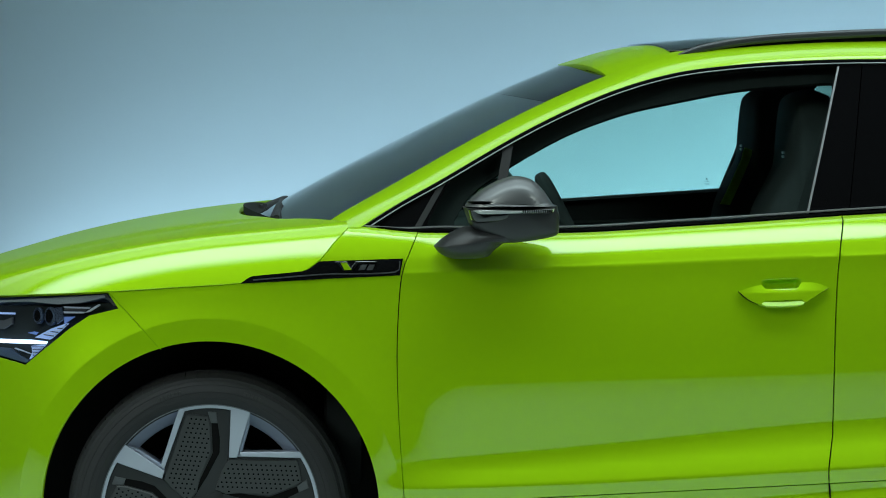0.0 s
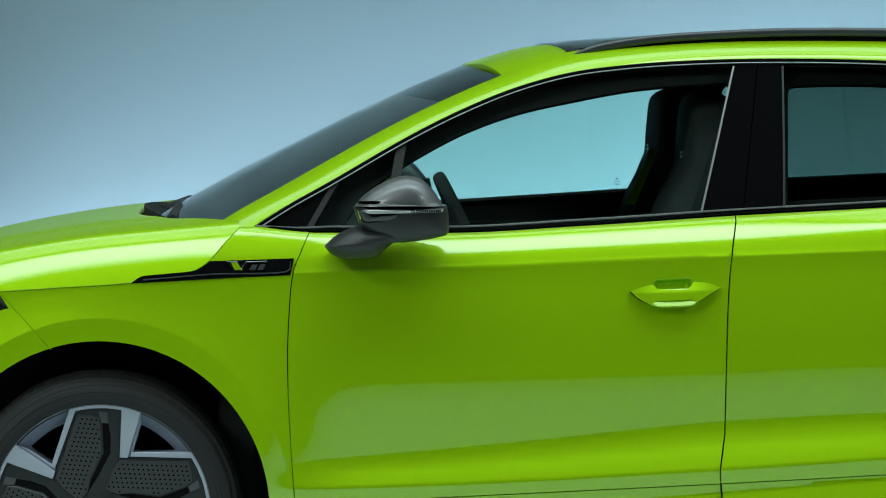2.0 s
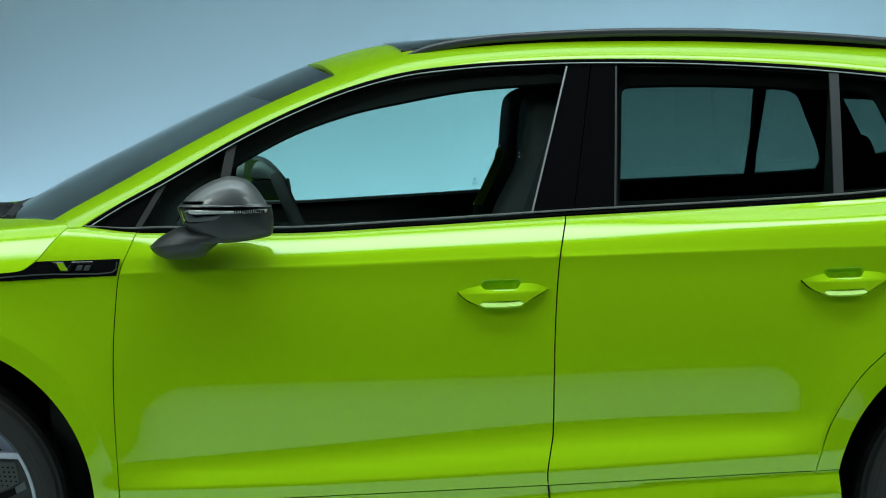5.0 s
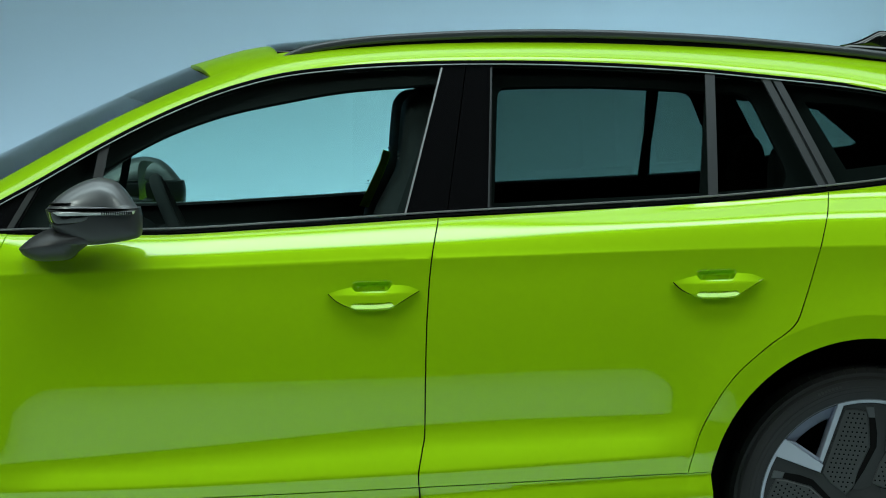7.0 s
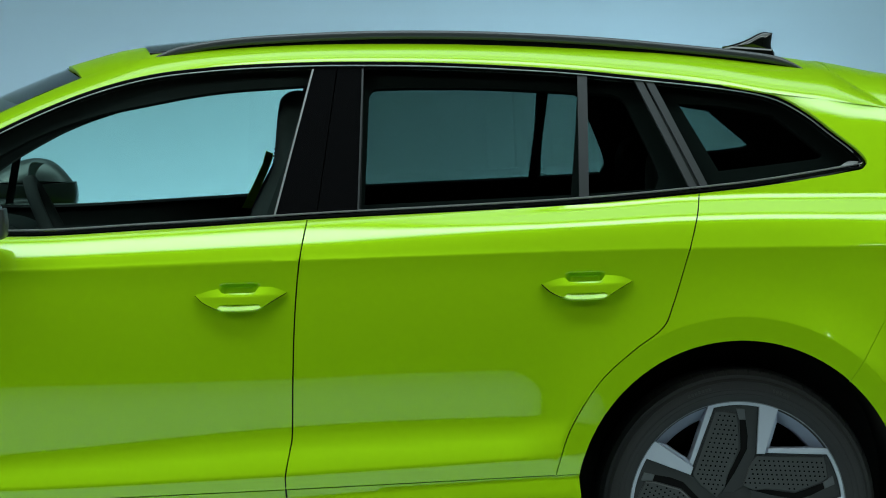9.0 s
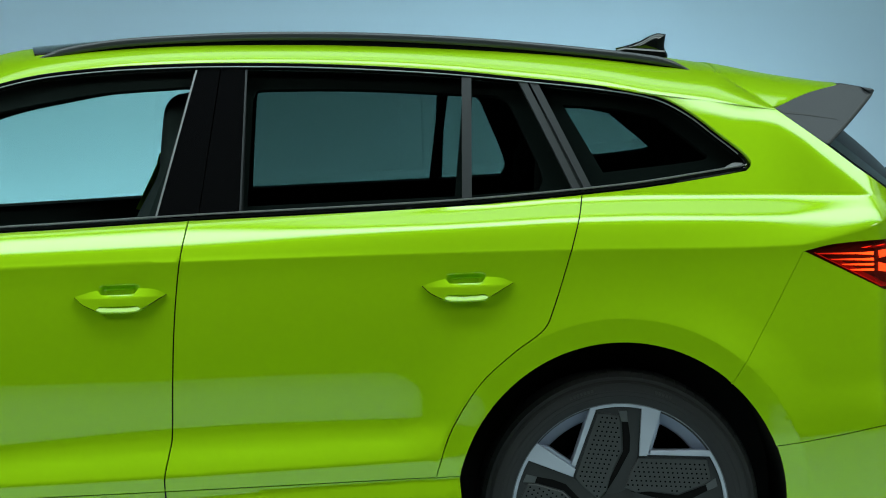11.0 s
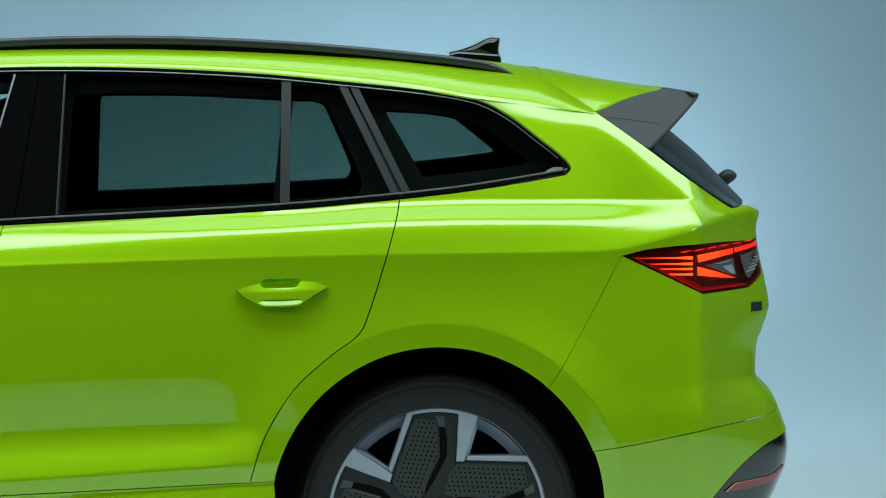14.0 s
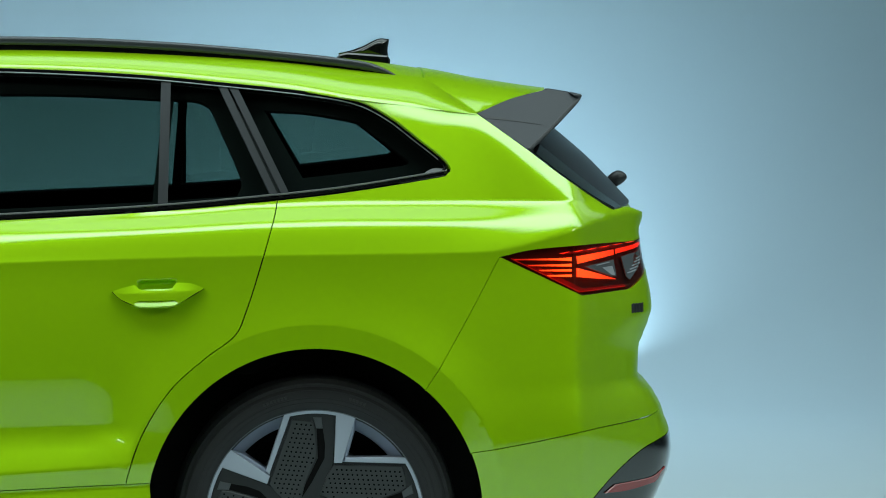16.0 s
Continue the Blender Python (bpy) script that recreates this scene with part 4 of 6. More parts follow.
rw_mid = [(3.400, 0, 1.400), (3.452, 0, 1.357), (3.535, 0, 1.286), (3.590, 0, 1.231), (3.660, 0, 1.156)]
rw_side = [(x, -(float(flank(x, z - 0.003)) - k), z) for x, z, k in ((3.29, 1.340, 0.04), (3.333, 1.307, 0.006), (3.38, 1.270, 0.005), (3.425, 1.235, 0.005), (3.500, 1.184, 0.006), (3.560, 1.150, 0.012))]
rear_pane = bent_pane("rear_window", rw_mid, rw_side, BACKGLASS, tailgate, "dark rear window", lift=0.003)
for v0, v1 in ((-1.0, -0.86), (0.86, 1.0)):
    bent_pane("pane_border", rw_mid, rw_side, BLACK, rear_pane, "black printed border", v0, v1, m=6, lift=0.006, thick=0.002)
wip = ring(curve([(3.622, 1.190), (3.612, 1.212), (3.640, 1.234), (3.664, 1.226), (3.668, 1.210), (3.640, 1.188), (3.622, 1.190)]))
pillow("rear_wiper", wip, (3.640, 1.211), 0.0, 0.025, 0.025, PLASTIC, tailgate, label="black wiper boss")
# tailgate lid under the window
lid_mid = [(3.636, 0, 1.158), (3.664, 0, 1.139), (3.662, 0, 1.10)]
lid_side = [(3.550, -0.585, 1.152), (3.595, -0.585, 1.152), (3.600, -0.585, 1.10)]
bent_pane("tailgate_ledge", lid_mid, lid_side, PAINT, tailgate, "", thick=0.01, n=30)

# ---------------------------------------------------------------- dark inner shell, so that no light leaks through the joints
for s in SIDES:
    o = ring(along(lambda x: crease_z(x) - 0.03, -0.55, 0.45), along(lambda x: belt_z(x) - 0.012, 0.46, 2.95), [(3.05, 1.10), (3.40, 1.03), (3.50, 0.80), (3.50, 0.34)], curve([(3.24, 0.30), (3.205, 0.36)]), arc(AXLE_R, 180, 0, 0.437), curve([(2.32, 0.36), (0.45, 0.30)]), arc(AXLE_F, 180, 0, 0.437), [(-0.45, 0.30), (-0.60, 0.35)])
    panel("inner_shell", o, on_flank(-0.026), DARK, car, s, step=0.06, flange=0, gap=0, label="dark inner body shell")
    for ax in (AXLE_F, AXLE_R):
        V, F = [], []
        n, rows = 48, ((0.437, -0.885), (0.445, -0.84), (0.445, -0.52), (0.10, -0.50))
        for k in range(n + 1):
            a = radians(-25 + 230 * k / n)
            V += [(ax - r * math.cos(a), y, HUB_Z + r * math.sin(a)) for r, y in rows]
        F = [(k * 4 + j, k * 4 + j + 1, k * 4 + j + 5, k * 4 + j + 4) for k in range(n) for j in range(3)]
        V = np.array(V)
        if s > 0:
            V, F = V * (1, -1, 1), [f[::-1] for f in F]
        build("wheel_arch_liner", V, F, LINER, car, "black plastic wheel arch liner", sharp=30)


def box_mesh(name, lo, hi, mat, parent, label="", bevel=0.01):
    bm = bmesh.new()
    bmesh.ops.create_cube(bm, size=1)
    for v in bm.verts:
        v.co = [lo[i] + (v.co[i] + 0.5) * (hi[i] - lo[i]) for i in range(3)]
    if bevel:
        bmesh.ops.bevel(bm, geom=bm.edges[:], offset=bevel, segments=2, affect="EDGES", profile=0.5)
    me = bpy.data.meshes.new(name)
    bm.to_mesh(me)
    bm.free()
    me.polygons.foreach_set("use_smooth", [True] * len(me.polygons))
    me.set_sharp_from_angle(angle=radians(30))
    me.materials.append(mat)
    ob = new(name, me)
    ob.parent = parent
    return tagged(ob, label=label)


box_mesh("underbody", (-0.60, -0.50, 0.20), (3.50, 0.50, 0.34), DARK, car, "dark flat underbody", 0.03)
box_mesh("cabin_floor", (0.46, -0.84, 0.25), (2.30, 0.84, 0.40), DARK, car, "dark cabin floor", 0.03)
box_mesh("bulkhead", (0.30, -0.70, 0.40), (0.40, 0.70, 1.04), DARK, car, "dark bulkhead under the windscreen", 0.02)
box_mesh("rear_panel", (3.25, -0.64, 0.50), (3.59, 0.64, 1.085), DARK, car, "dark inner rear panel", 0.02)
box_mesh("boot_floor", (2.35, -0.66, 0.78), (3.45, 0.66, 0.84), DARK, car, "dark boot floor", 0.02)

# ---------------------------------------------------------------- windows
window_low = [(2.672, 1.183), (2.83, 1.200), (3.0, 1.225), (3.108, 1.243)]
front_glass = ring(curve([(0.560, 1.088), (0.640, 1.232)]), curve([(0.640, 1.232), (0.789, 1.318), (0.939, 1.392), (1.088, 1.451), (1.238, 1.491), (1.388, 1.510), (1.539, 1.520), (1.668, 1.522)]), curve([(1.668, 1.522), (1.558, 1.111)]), along(lambda x: belt_z(x) + 0.002, 1.558, 0.560))
rear_glass = ring(curve([(1.790, 1.125), (1.803, 1.524)]), curve([(1.803, 1.524), (2.000, 1.522), (2.298, 1.507), (2.376, 1.500)]), curve([(2.376, 1.500), (2.372, 1.156)]), along(lambda x: belt_z(x) + 0.002, 2.372, 1.790))
fixed_glass = ring(curve([(2.376, 1.156), (2.380, 1.500)]), curve([(2.380, 1.500), (2.510, 1.488)]), curve([(2.510, 1.488), (2.662, 1.180)]), along(lambda x: belt_z(x) + 0.002, 2.662, 2.376))
quarter_glass = ring(curve([(2.700, 1.190), (2.545, 1.485)]), curve([(2.545, 1.485), (2.744, 1.462), (2.880, 1.437), (2.967, 1.394), (3.041, 1.337), (3.101, 1.289), (3.118, 1.262), (3.105, 1.246)]), curve([(3.105, 1.246), (3.0, 1.228), (2.83, 1.203), (2.700, 1.190)]))
sail = ring(curve([(0.405, 1.100), (0.491, 1.153), (0.603, 1.213), (0.640, 1.233)]), curve([(0.640, 1.233), (0.556, 1.085)]), along(lambda x: belt_z(x) + 0.002, 0.556, 0.405))
b_front = ring(curve([(1.560, 1.112), (1.670, 1.522)]), curve([(1.672, 1.522), (1.735, 1.524)]), curve([(1.735, 1.524), (1.674, 1.119)]), along(belt_z, 1.674, 1.560))
b_rear = ring(curve([(1.674, 1.119), (1.735, 1.524)]), curve([(1.735, 1.524), (1.803, 1.524)]), curve([(1.803, 1.524), (1.786, 1.125)]), along(belt_z, 1.786, 1.674))
# openings in the dark lining round the windows, seen from inside
light_1 = ring(curve([(0.640, 1.110), (0.700, 1.187), (0.905, 1.312), (1.078, 1.380), (1.250, 1.419), (1.422, 1.448), (1.640, 1.464)]), curve([(1.640, 1.464), (1.660, 1.450), (1.545, 1.128)]), curve([(1.545, 1.128), (1.2, 1.108), (0.904, 1.094), (0.640, 1.095)]))
light_2 = ring(curve([(1.817, 1.430), (1.823, 1.447), (1.846, 1.456), (2.10, 1.457), (2.372, 1.444)]), curve([(2.372, 1.444), (2.345, 1.176)]), curve([(2.345, 1.176), (1.802, 1.152)]), curve([(1.802, 1.152), (1.817, 1.430)]))
light_3 = ring(curve([(2.398, 1.442), (2.455, 1.440), (2.490, 1.425), (2.505, 1.400)]), curve([(2.505, 1.400), (2.576, 1.232), (2.566, 1.190)]), curve([(2.566, 1.190), (2.372, 1.178)]), curve([(2.372, 1.178), (2.398, 1.442)]))
light_4 = ring(curve([(2.637, 1.414), (2.76, 1.406), (2.895, 1.382)]), curve([(2.895, 1.378), (2.95, 1.335), (3.017, 1.280)]), curve([(3.017, 1.280), (3.005, 1.268), (2.738, 1.236)]), curve([(2.738, 1.236), (2.637, 1.414)]))
lining_edge = ring(curve([(0.33, 1.02), (0.33, 1.06), (0.42, 1.10), (0.789, 1.313), (1.088, 1.446), (1.388, 1.507), (1.735, 1.523), (2.298, 1.505), (2.744, 1.460), (2.95, 1.42), (3.15, 1.395)]), curve([(3.15, 1.395), (3.45, 1.19), (3.48, 1.10)]), curve([(3.48, 1.10), (2.6, 1.06), (0.33, 1.02)]))


def bar(name, lower, upper, width, parent, s, mat=None, lift=0.006):
    """A slim upright strip on the glass plane, as wide as given at both ends."""
    a, b = np.array(lower), np.array(upper)
    o = ring(curve([a - (width / 2, 0), b - (width / 2, 0)]), curve([b - (width / 2, 0), b + (width / 2, 0)]), curve([b + (width / 2, 0), a + (width / 2, 0)]), curve([a + (width / 2, 0), a - (width / 2, 0)]))
    return panel(name, o, lambda x, z: (x, -(green_w(x, z) + lift), z), mat or TRIMGREY, parent, s, step=0.03, flange=0.01, gap=0.0005)


# glass etch marks: a dot over two short lines, in the panes' lower corners
def etch(x, z, parent, s):
    for dx, dz, w, h in ((0.0, 0.008, 0.005, 0.005), (0.0, -0.001, 0.020, 0.0010), (0.0, -0.006, 0.017, 0.0010), (0.002, -0.011, 0.014, 0.0010)):
        y = -(float(green_w(x, z)) - 0.002)
        slab("etch_mark", [(x + dx - w / 2, z + dz - h / 2), (x + dx + w / 2, z + dz - h / 2), (x + dx + w / 2, z + dz + h / 2), (x + dx - w / 2, z + dz + h / 2)], y, y + 0.001, ETCH, parent, s, bevel=0.0002)


ETCH = material("etch_grey", (0.05, 0.06, 0.065), 0.7)
for s in SIDES:
    fd, rd, rwg = body["door", s], body["reardoor", s], body["rearwing", s]
    for nm, o, mt, par, lab in (("door_window", front_glass, CLEARGLASS, fd, "clear side window"), ("door_window", rear_glass, TINTGLASS, rd, "dark tinted side window"), ("fixed_window", fixed_glass, TINTGLASS, rd, "dark tinted fixed pane"), ("quarter_window", quarter_glass, TINTGLASS, rwg, "dark tinted quarter window")):
        g = panel(nm, o, on_green(-0.004), mt, par, s, step=0.05, flange=0, gap=0.001, label=lab)
        g.visible_shadow = False
    panel("sail_panel", sail, on_green(0.0), BLACK, body["wing", s], s, step=0.04, label="black corner pane")
    bar("window_guide", (0.540, 1.09), (0.618, 1.222), 0.018, fd, s, PLASTIC, 0.003)
    bar("window_divider", (0.742, 1.092), (0.787, 1.318), 0.026, fd, s, PLASTIC, 0.002)
    panel("pillar_cover", b_front, on_green(0.003), PILLAR, fd, s, step=0.04, label="gloss black pillar cover")
    panel("pillar_cover", b_rear, on_green(0.003), PILLAR, rd, s, step=0.04, label="gloss black pillar cover")
    bar("window_strip", (1.562, 1.114), (1.669, 1.508), 0.006, fd, s, SATIN)
    bar("window_strip", (1.783, 1.128), (1.800, 1.508), 0.006, rd, s)
    bar("window_divider", (2.374, 1.158), (2.380, 1.490), 0.026, rd, s)
    bar("window_strip", (2.668, 1.184), (2.525, 1.483), 0.022, rd, s)
    bar("window_strip", (2.697, 1.188), (2.554, 1.480), 0.022, rwg, s)
    panel("window_lining", lining_edge, on_green(-0.045), DARK, car, s, step=0.05, holes=(light_1, light_2, light_3, light_4), flange=0.02, gap=0, label="dark lining round the side windows")
    if s > 0:
        etch(1.512, 1.152, fd, s), etch(2.326, 1.186, rd, s), etch(2.398, 1.190, rd, s), etch(2.976, 1.284, rwg, s)
    # mouldings round the windows: black outside, a slim satin line inside it
    loop = [(0.398, 1.098)] + roof_edge[2:-1] + quarter_top[1:]
    top = [(x, -(float(green_w(x, z)) + 0.004), z) for x, z in curve(loop, 0.02)]
    low = [(x, -(float(green_w(x, z)) + 0.006), z) for x, z in ring(along(belt_z, 0.404, 2.66, 90), curve(window_low, 0.02))]
    out = (0, -1, 0)
    sweep("window_moulding", top, [(0.0, -0.01), (0.0, 0.002), (0.0015, 0.0075), (0.005, 0.009), (0.012, 0.008), (0.015, 0.004), (0.015, -0.01)], BLACK, car, out, "gloss black window moulding", s)
    sweep("window_moulding", low, [(0.002, -0.012), (0.002, 0.010), (-0.002, 0.014), (-0.007, 0.012), (-0.009, -0.012)], BLACK, car, out, "gloss black waistline moulding", s, taper=[0.35 + 0.65 * float(step01(q[0], 0.40, 0.55)) for q in low])
    sweep("trim_line", [(x, y - 0.001, z) for x, y, z in top[:-4]], [(0.0098, -0.004), (0.0098, 0.0095), (0.0112, 0.0112), (0.0130, 0.0095), (0.0130, -0.004)], SATIN, car, out, "slim satin grey line", s)
    sweep("trim_line", [(x, y + 0.003, z + 0.012 * float(step01(x, 0.40, 0.62))) for x, y, z in low], [(0.002, -0.010), (0.002, 0.007), (0, 0.009), (-0.003, 0.009), (-0.003, -0.010)], SATIN, car, out, "slim satin grey line", s)
    # quarter window's satin end piece
    o = ring(curve([(3.035, 1.236), (3.075, 1.262), (3.112, 1.262)]), curve([(3.112, 1.262), (3.100, 1.247), (3.035, 1.236)]))
    panel("corner_trim", o, on_green(0.005), SATIN, rwg, s, step=0.02, flange=0.008)

    # ------------------------------------------------------------ roof rail
    rr = [(1.232, 1.536), (1.262, 1.551), (1.330, 1.570), (1.45, 1.589), (1.60, 1.600), (1.80, 1.608), (2.00, 1.609), (2.20, 1.604), (2.46, 1.589), (2.75, 1.562), (2.90, 1.543), (2.96, 1.527), (3.000, 1.508)]
    pr = np.array(curve([(x, -0.575 + 0.035 * step01(x, 2.2, 3.0), z - 0.011) for x, z in rr], 0.02))
    tp = 0.30 + 0.70 * step01(pr[:, 0], 1.225, 1.32) * (1 - step01(pr[:, 0], 2.90, 3.005))
    sweep("roof_rail", pr, rounded(0.034, 0.023, 0.009), RAILGREY, car, (0, 0, 1), "satin anthracite roof rail", s, taper=tp)
    lo = [(p[0], p[1] + 0.002, (p[2] - 0.013 + np.interp(p[0], [q[0] for q in rail_line], [q[2] for q in rail_line])) / 2) for p in pr[2:-2]]
    hh = [max(0.004, (p[2] - 0.010 - np.interp(p[0], [q[0] for q in rail_line], [q[2] for q in rail_line])) + 0.012) for p in pr[2:-2]]
    V, F = [], []
    for (x, y, z), h in zip(lo, hh):
        V += [(x, y - 0.010, z - h / 2), (x, y - 0.010, z + h / 2), (x, y + 0.012, z + h / 2), (x, y + 0.012, z - h / 2)]
    F = [(i * 4 + k, i * 4 + (k + 1) % 4, i * 4 + 4 + (k + 1) % 4, i * 4 + 4 + k) for i in range(len(lo) - 1) for k in range(4)] + [(3, 2, 1, 0), tuple(range(len(V) - 4, len(V)))]
    V = np.array(V)
    if s > 0:
        V, F = V * (1, -1, 1), [f[::-1] for f in F]
    build("rail_foot", V, [f[::-1] for f in F], BLACK, car, "black foot under the roof rail", smooth=False)

    # ------------------------------------------------------------ door handles
    for par, hx, hz, tilt in ((fd, 1.4795, 0.9225, 0.03), (rd, 2.3670, 0.9475, 0.03)):
        def put(points):
            return [(hx + px, hz + pz + px * tilt) for px, pz in points]
        yb = float(flank(hx, hz))
        hb = ring(curve(put([(-0.117, 0.0120), (-0.085, 0.0215), (-0.058, 0.0265)])), curve(put([(-0.058, 0.0265), (-0.049, 0.0165), (-0.042, 0.0145)])), curve(put([(-0.042, 0.0145), (0.030, 0.0145)])), curve(put([(0.030, 0.0145), (0.037, 0.017), (0.046, 0.0290)])),
                  curve(put([(0.046, 0.0290), (0.085, 0.0255), (0.117, 0.0125)])), curve(put([(0.117, 0.0125), (0.090, -0.002), (0.052, -0.0230)])), curve(put([(0.052, -0.0230), (0.043, -0.0140)])), curve(put([(0.043, -0.0140), (0.0, -0.0145), (-0.052, -0.0140)])), curve(put([(-0.052, -0.0140), (-0.061, -0.0240)])), curve(put([(-0.061, -0.0240), (-0.095, -0.008), (-0.117, 0.0120)])))

        def grip(x, z, hx=hx, hz=hz, tilt=tilt):
            h = z - hz - (x - hx) * tilt - 0.006
            e = np.maximum(0.0, 1 - ((x - hx) / 0.121) ** 2) ** 0.55
            return (x, -(float(flank(hx, hz - 0.06)) + 0.005 + e * (0.015 - 0.70 * np.maximum(0, h) + 0.26 * np.maximum(0, -h))), z)

        def lip_face(x, z, hx=hx, hz=hz, tilt=tilt):
            h = z - hz - (x - hx) * tilt
            return (x, -(float(flank(hx, hz - 0.06)) + 0.0300 - 0.705 * (h + 0.0285)), z)
        # thin black line drawn for the shade under the handle's lower edge
        low_edge = put([(-0.1165, 0.0105), (-0.095, -0.0095), (-0.062, -0.0258), (-0.060, -0.0305), (0.051, -0.0305), (0.053, -0.0250), (0.090, -0.0040), (0.1165, 0.0110)])
        shade_line = [(x, -(float(flank(x, z - 0.02)) + 0.002), z) for x, z in curve(low_edge[:3], 0.01) + curve(low_edge[5:], 0.01)]
        half = len(curve(low_edge[:3], 0.01))
        for run in (shade_line[:half], shade_line[half:]):
            sweep("handle_shade", run, rounded(0.003, 0.006, 0.001, 2), PIT, par, (0, -1, 0), "", s)
        panel("door_handle", hb, grip, PAINT, par, s, step=0.005, flange=0.045, gap=0, label="body-coloured pull handle")
        lp = ring(curve(put([(-0.060, -0.0225), (-0.053, -0.0120), (0.0, -0.0115), (0.044, -0.0120), (0.051, -0.0225)])), curve(put([(0.051, -0.0225), (0.040, -0.0270), (0.0, -0.0285), (-0.049, -0.0270), (-0.060, -0.0225)])))
        panel("handle_lip", lp, lip_face, PAINT, par, s, step=0.005, flange=0.008, gap=0)

    # ------------------------------------------------------------ door mirror
    cap = ring(curve([(0.655, 1.158), (0.681, 1.185), (0.715, 1.208), (0.749, 1.224), (0.782, 1.232), (0.811, 1.228), (0.831, 1.219), (0.854, 1.196), (0.870, 1.172)]), curve([(0.870, 1.172), (0.880, 1.157)]), curve([(0.880, 1.157), (0.655, 1.158)]))
    shell = ring(curve([(0.650, 1.154), (0.888, 1.157)]), curve([(0.888, 1.157), (0.893, 1.125), (0.892, 1.092)]), curve([(0.892, 1.092), (0.884, 1.081), (0.811, 1.067), (0.755, 1.064)]), curve([(0.755, 1.064), (0.700, 1.085), (0.667, 1.108)]), curve([(0.667, 1.108), (0.650, 1.154)]))
    if s > 0:
        cap, shell = cap + (0.045, 0) * ((cap[:, :1] - 0.67) / 0.2), shell + (0.045, 0) * ((shell[:, :1] - 0.67) / 0.2)
    mirror = pillow("door_mirror", shell, (0.785, 1.1485), 0.995, 0.085, 0.085, PLASTIC, car, s, "black door mirror with a grey cap", 0.33, n=14)
    pillow("mirror_cap", cap, (0.800, 1.164), 0.995, 0.094, 0.088, CAPGREY, mirror, s, "satin grey mirror cap", 0.60, n=18)
    band = ring(curve([(0.656, 1.1565), (0.662, 1.1655), (0.75, 1.1665), (0.868, 1.1665)]), curve([(0.868, 1.1665), (0.880, 1.1565)]), curve([(0.880, 1.1565), (0.656, 1.1565)]))
    pillow("cap_edge", band, (0.78, 1.158), 0.998, 0.096, 0.088, CAPGREY, mirror, s, "", 0.40, n=12)
    slit = ring(curve([(0.660, 1.1695), (0.70, 1.1715), (0.732, 1.1710), (0.70, 1.1690), (0.660, 1.1695)], 0.006))
    pillow("cap_seam", slit, (0.695, 1.1702), 1.0, 0.085, 0.01, PIT, mirror, s, "", 0.3)
    bowl = ring(curve([(0.657, 1.150), (0.80, 1.152)]), curve([(0.80, 1.152), (0.79, 1.130), (0.755, 1.118), (0.72, 1.113), (0.675, 1.114), (0.665, 1.125), (0.657, 1.150)]))
    pillow("indicator_housing", bowl, (0.72, 1.135), 1.0, 0.0835, 0.02, BLACK, mirror, s, "gloss black indicator housing", 0.30, n=12)
    ind = ring(curve([(0.667, 1.147), (0.678, 1.1505), (0.80, 1.1495), (0.880, 1.1515)]), curve([(0.880, 1.1515), (0.876, 1.1425), (0.80, 1.1395), (0.690, 1.1375), (0.675, 1.140), (0.667, 1.147)]))
    pillow("indicator", ind, (0.79, 1.145), 1.03, 0.0615, 0.01, INDICATOR, mirror, s, "clear indicator strip", 0.25)
    for k in range(14):
        x = 0.795 + k * 0.0056
        slab("indicator_rib", [(x, 1.1415), (x + 0.003, 1.1415), (x + 0.003, 1.150), (x, 1.150)], -1.0922, -1.06, BLACK, mirror, s, bevel=0.0005)
    foot = ring(curve([(0.578, 1.052), (0.600, 1.072), (0.625, 1.088), (0.657, 1.1015)]), curve([(0.657, 1.1015), (0.731, 1.109), (0.806, 1.111), (0.850, 1.100)]), curve([(0.850, 1.100), (0.813, 1.067), (0.757, 1.063)]), curve([(0.757, 1.063), (0.728, 1.041), (0.713, 1.026), (0.668, 1.020), (0.620, 1.022), (0.590, 1.036), (0.578, 1.052)]))
    pillow("mirror_foot", foot, (0.69, 1.068), 0.94, 0.130, 0.05, PLASTIC, mirror, s, "black mirror foot", 0.55, n=14)
    if s > 0:
        # the far mirror shows its glass through the cabin
        gl = ring(curve([(0.800, 1.100), (0.800, 1.214), (0.842, 1.216), (0.880, 1.202), (0.914, 1.168), (0.920, 1.118), (0.908, 1.100)]), curve([(0.908, 1.100), (0.800, 1.100)]))
        build("mirror_glass", np.array([(q[0], 0.893 + 0.95 * (q[0] - 0.80) + d, q[1]) for d in (0, 0.03) for q in gl]), [tuple(range(len(gl)))] + [(i, (i + 1) % len(gl), len(gl) + (i + 1) % len(gl), len(gl) + i) for i in range(len(gl))], CHROME, mirror, "mirror glass", smooth=False)

    # ------------------------------------------------------------ wing blade with its badge
    blade = ring(curve([(0.084, 0.958), (0.108, 0.974), (0.135, 0.978), (0.240, 0.988), (0.262, 0.996), (0.285, 1.013)]), curve([(0.285, 1.013), (0.500, 1.019)]), curve([(0.500, 1.019), (0.491, 0.976)]), curve([(0.491, 0.976), (0.30, 0.968), (0.084, 0.957)]))
    panel("wing_blade", blade, lambda x, z: (x, -(flank(x, np.full_like(x, 0.965)) + 0.003 - 0.10 * (z - 0.965)), z), BLACK, body["wing", s], s, step=0.02, flange=0.012, gap=0, label="gloss black wing blade")
    rib = [(x, -(float(flank(x, 0.965)) + 0.003 - 0.10 * (z - 0.965) + 0.001), z) for x, z in curve([(0.115, 0.966), (0.30, 0.980), (0.480, 0.985), (0.492, 1.012)], 0.012)]
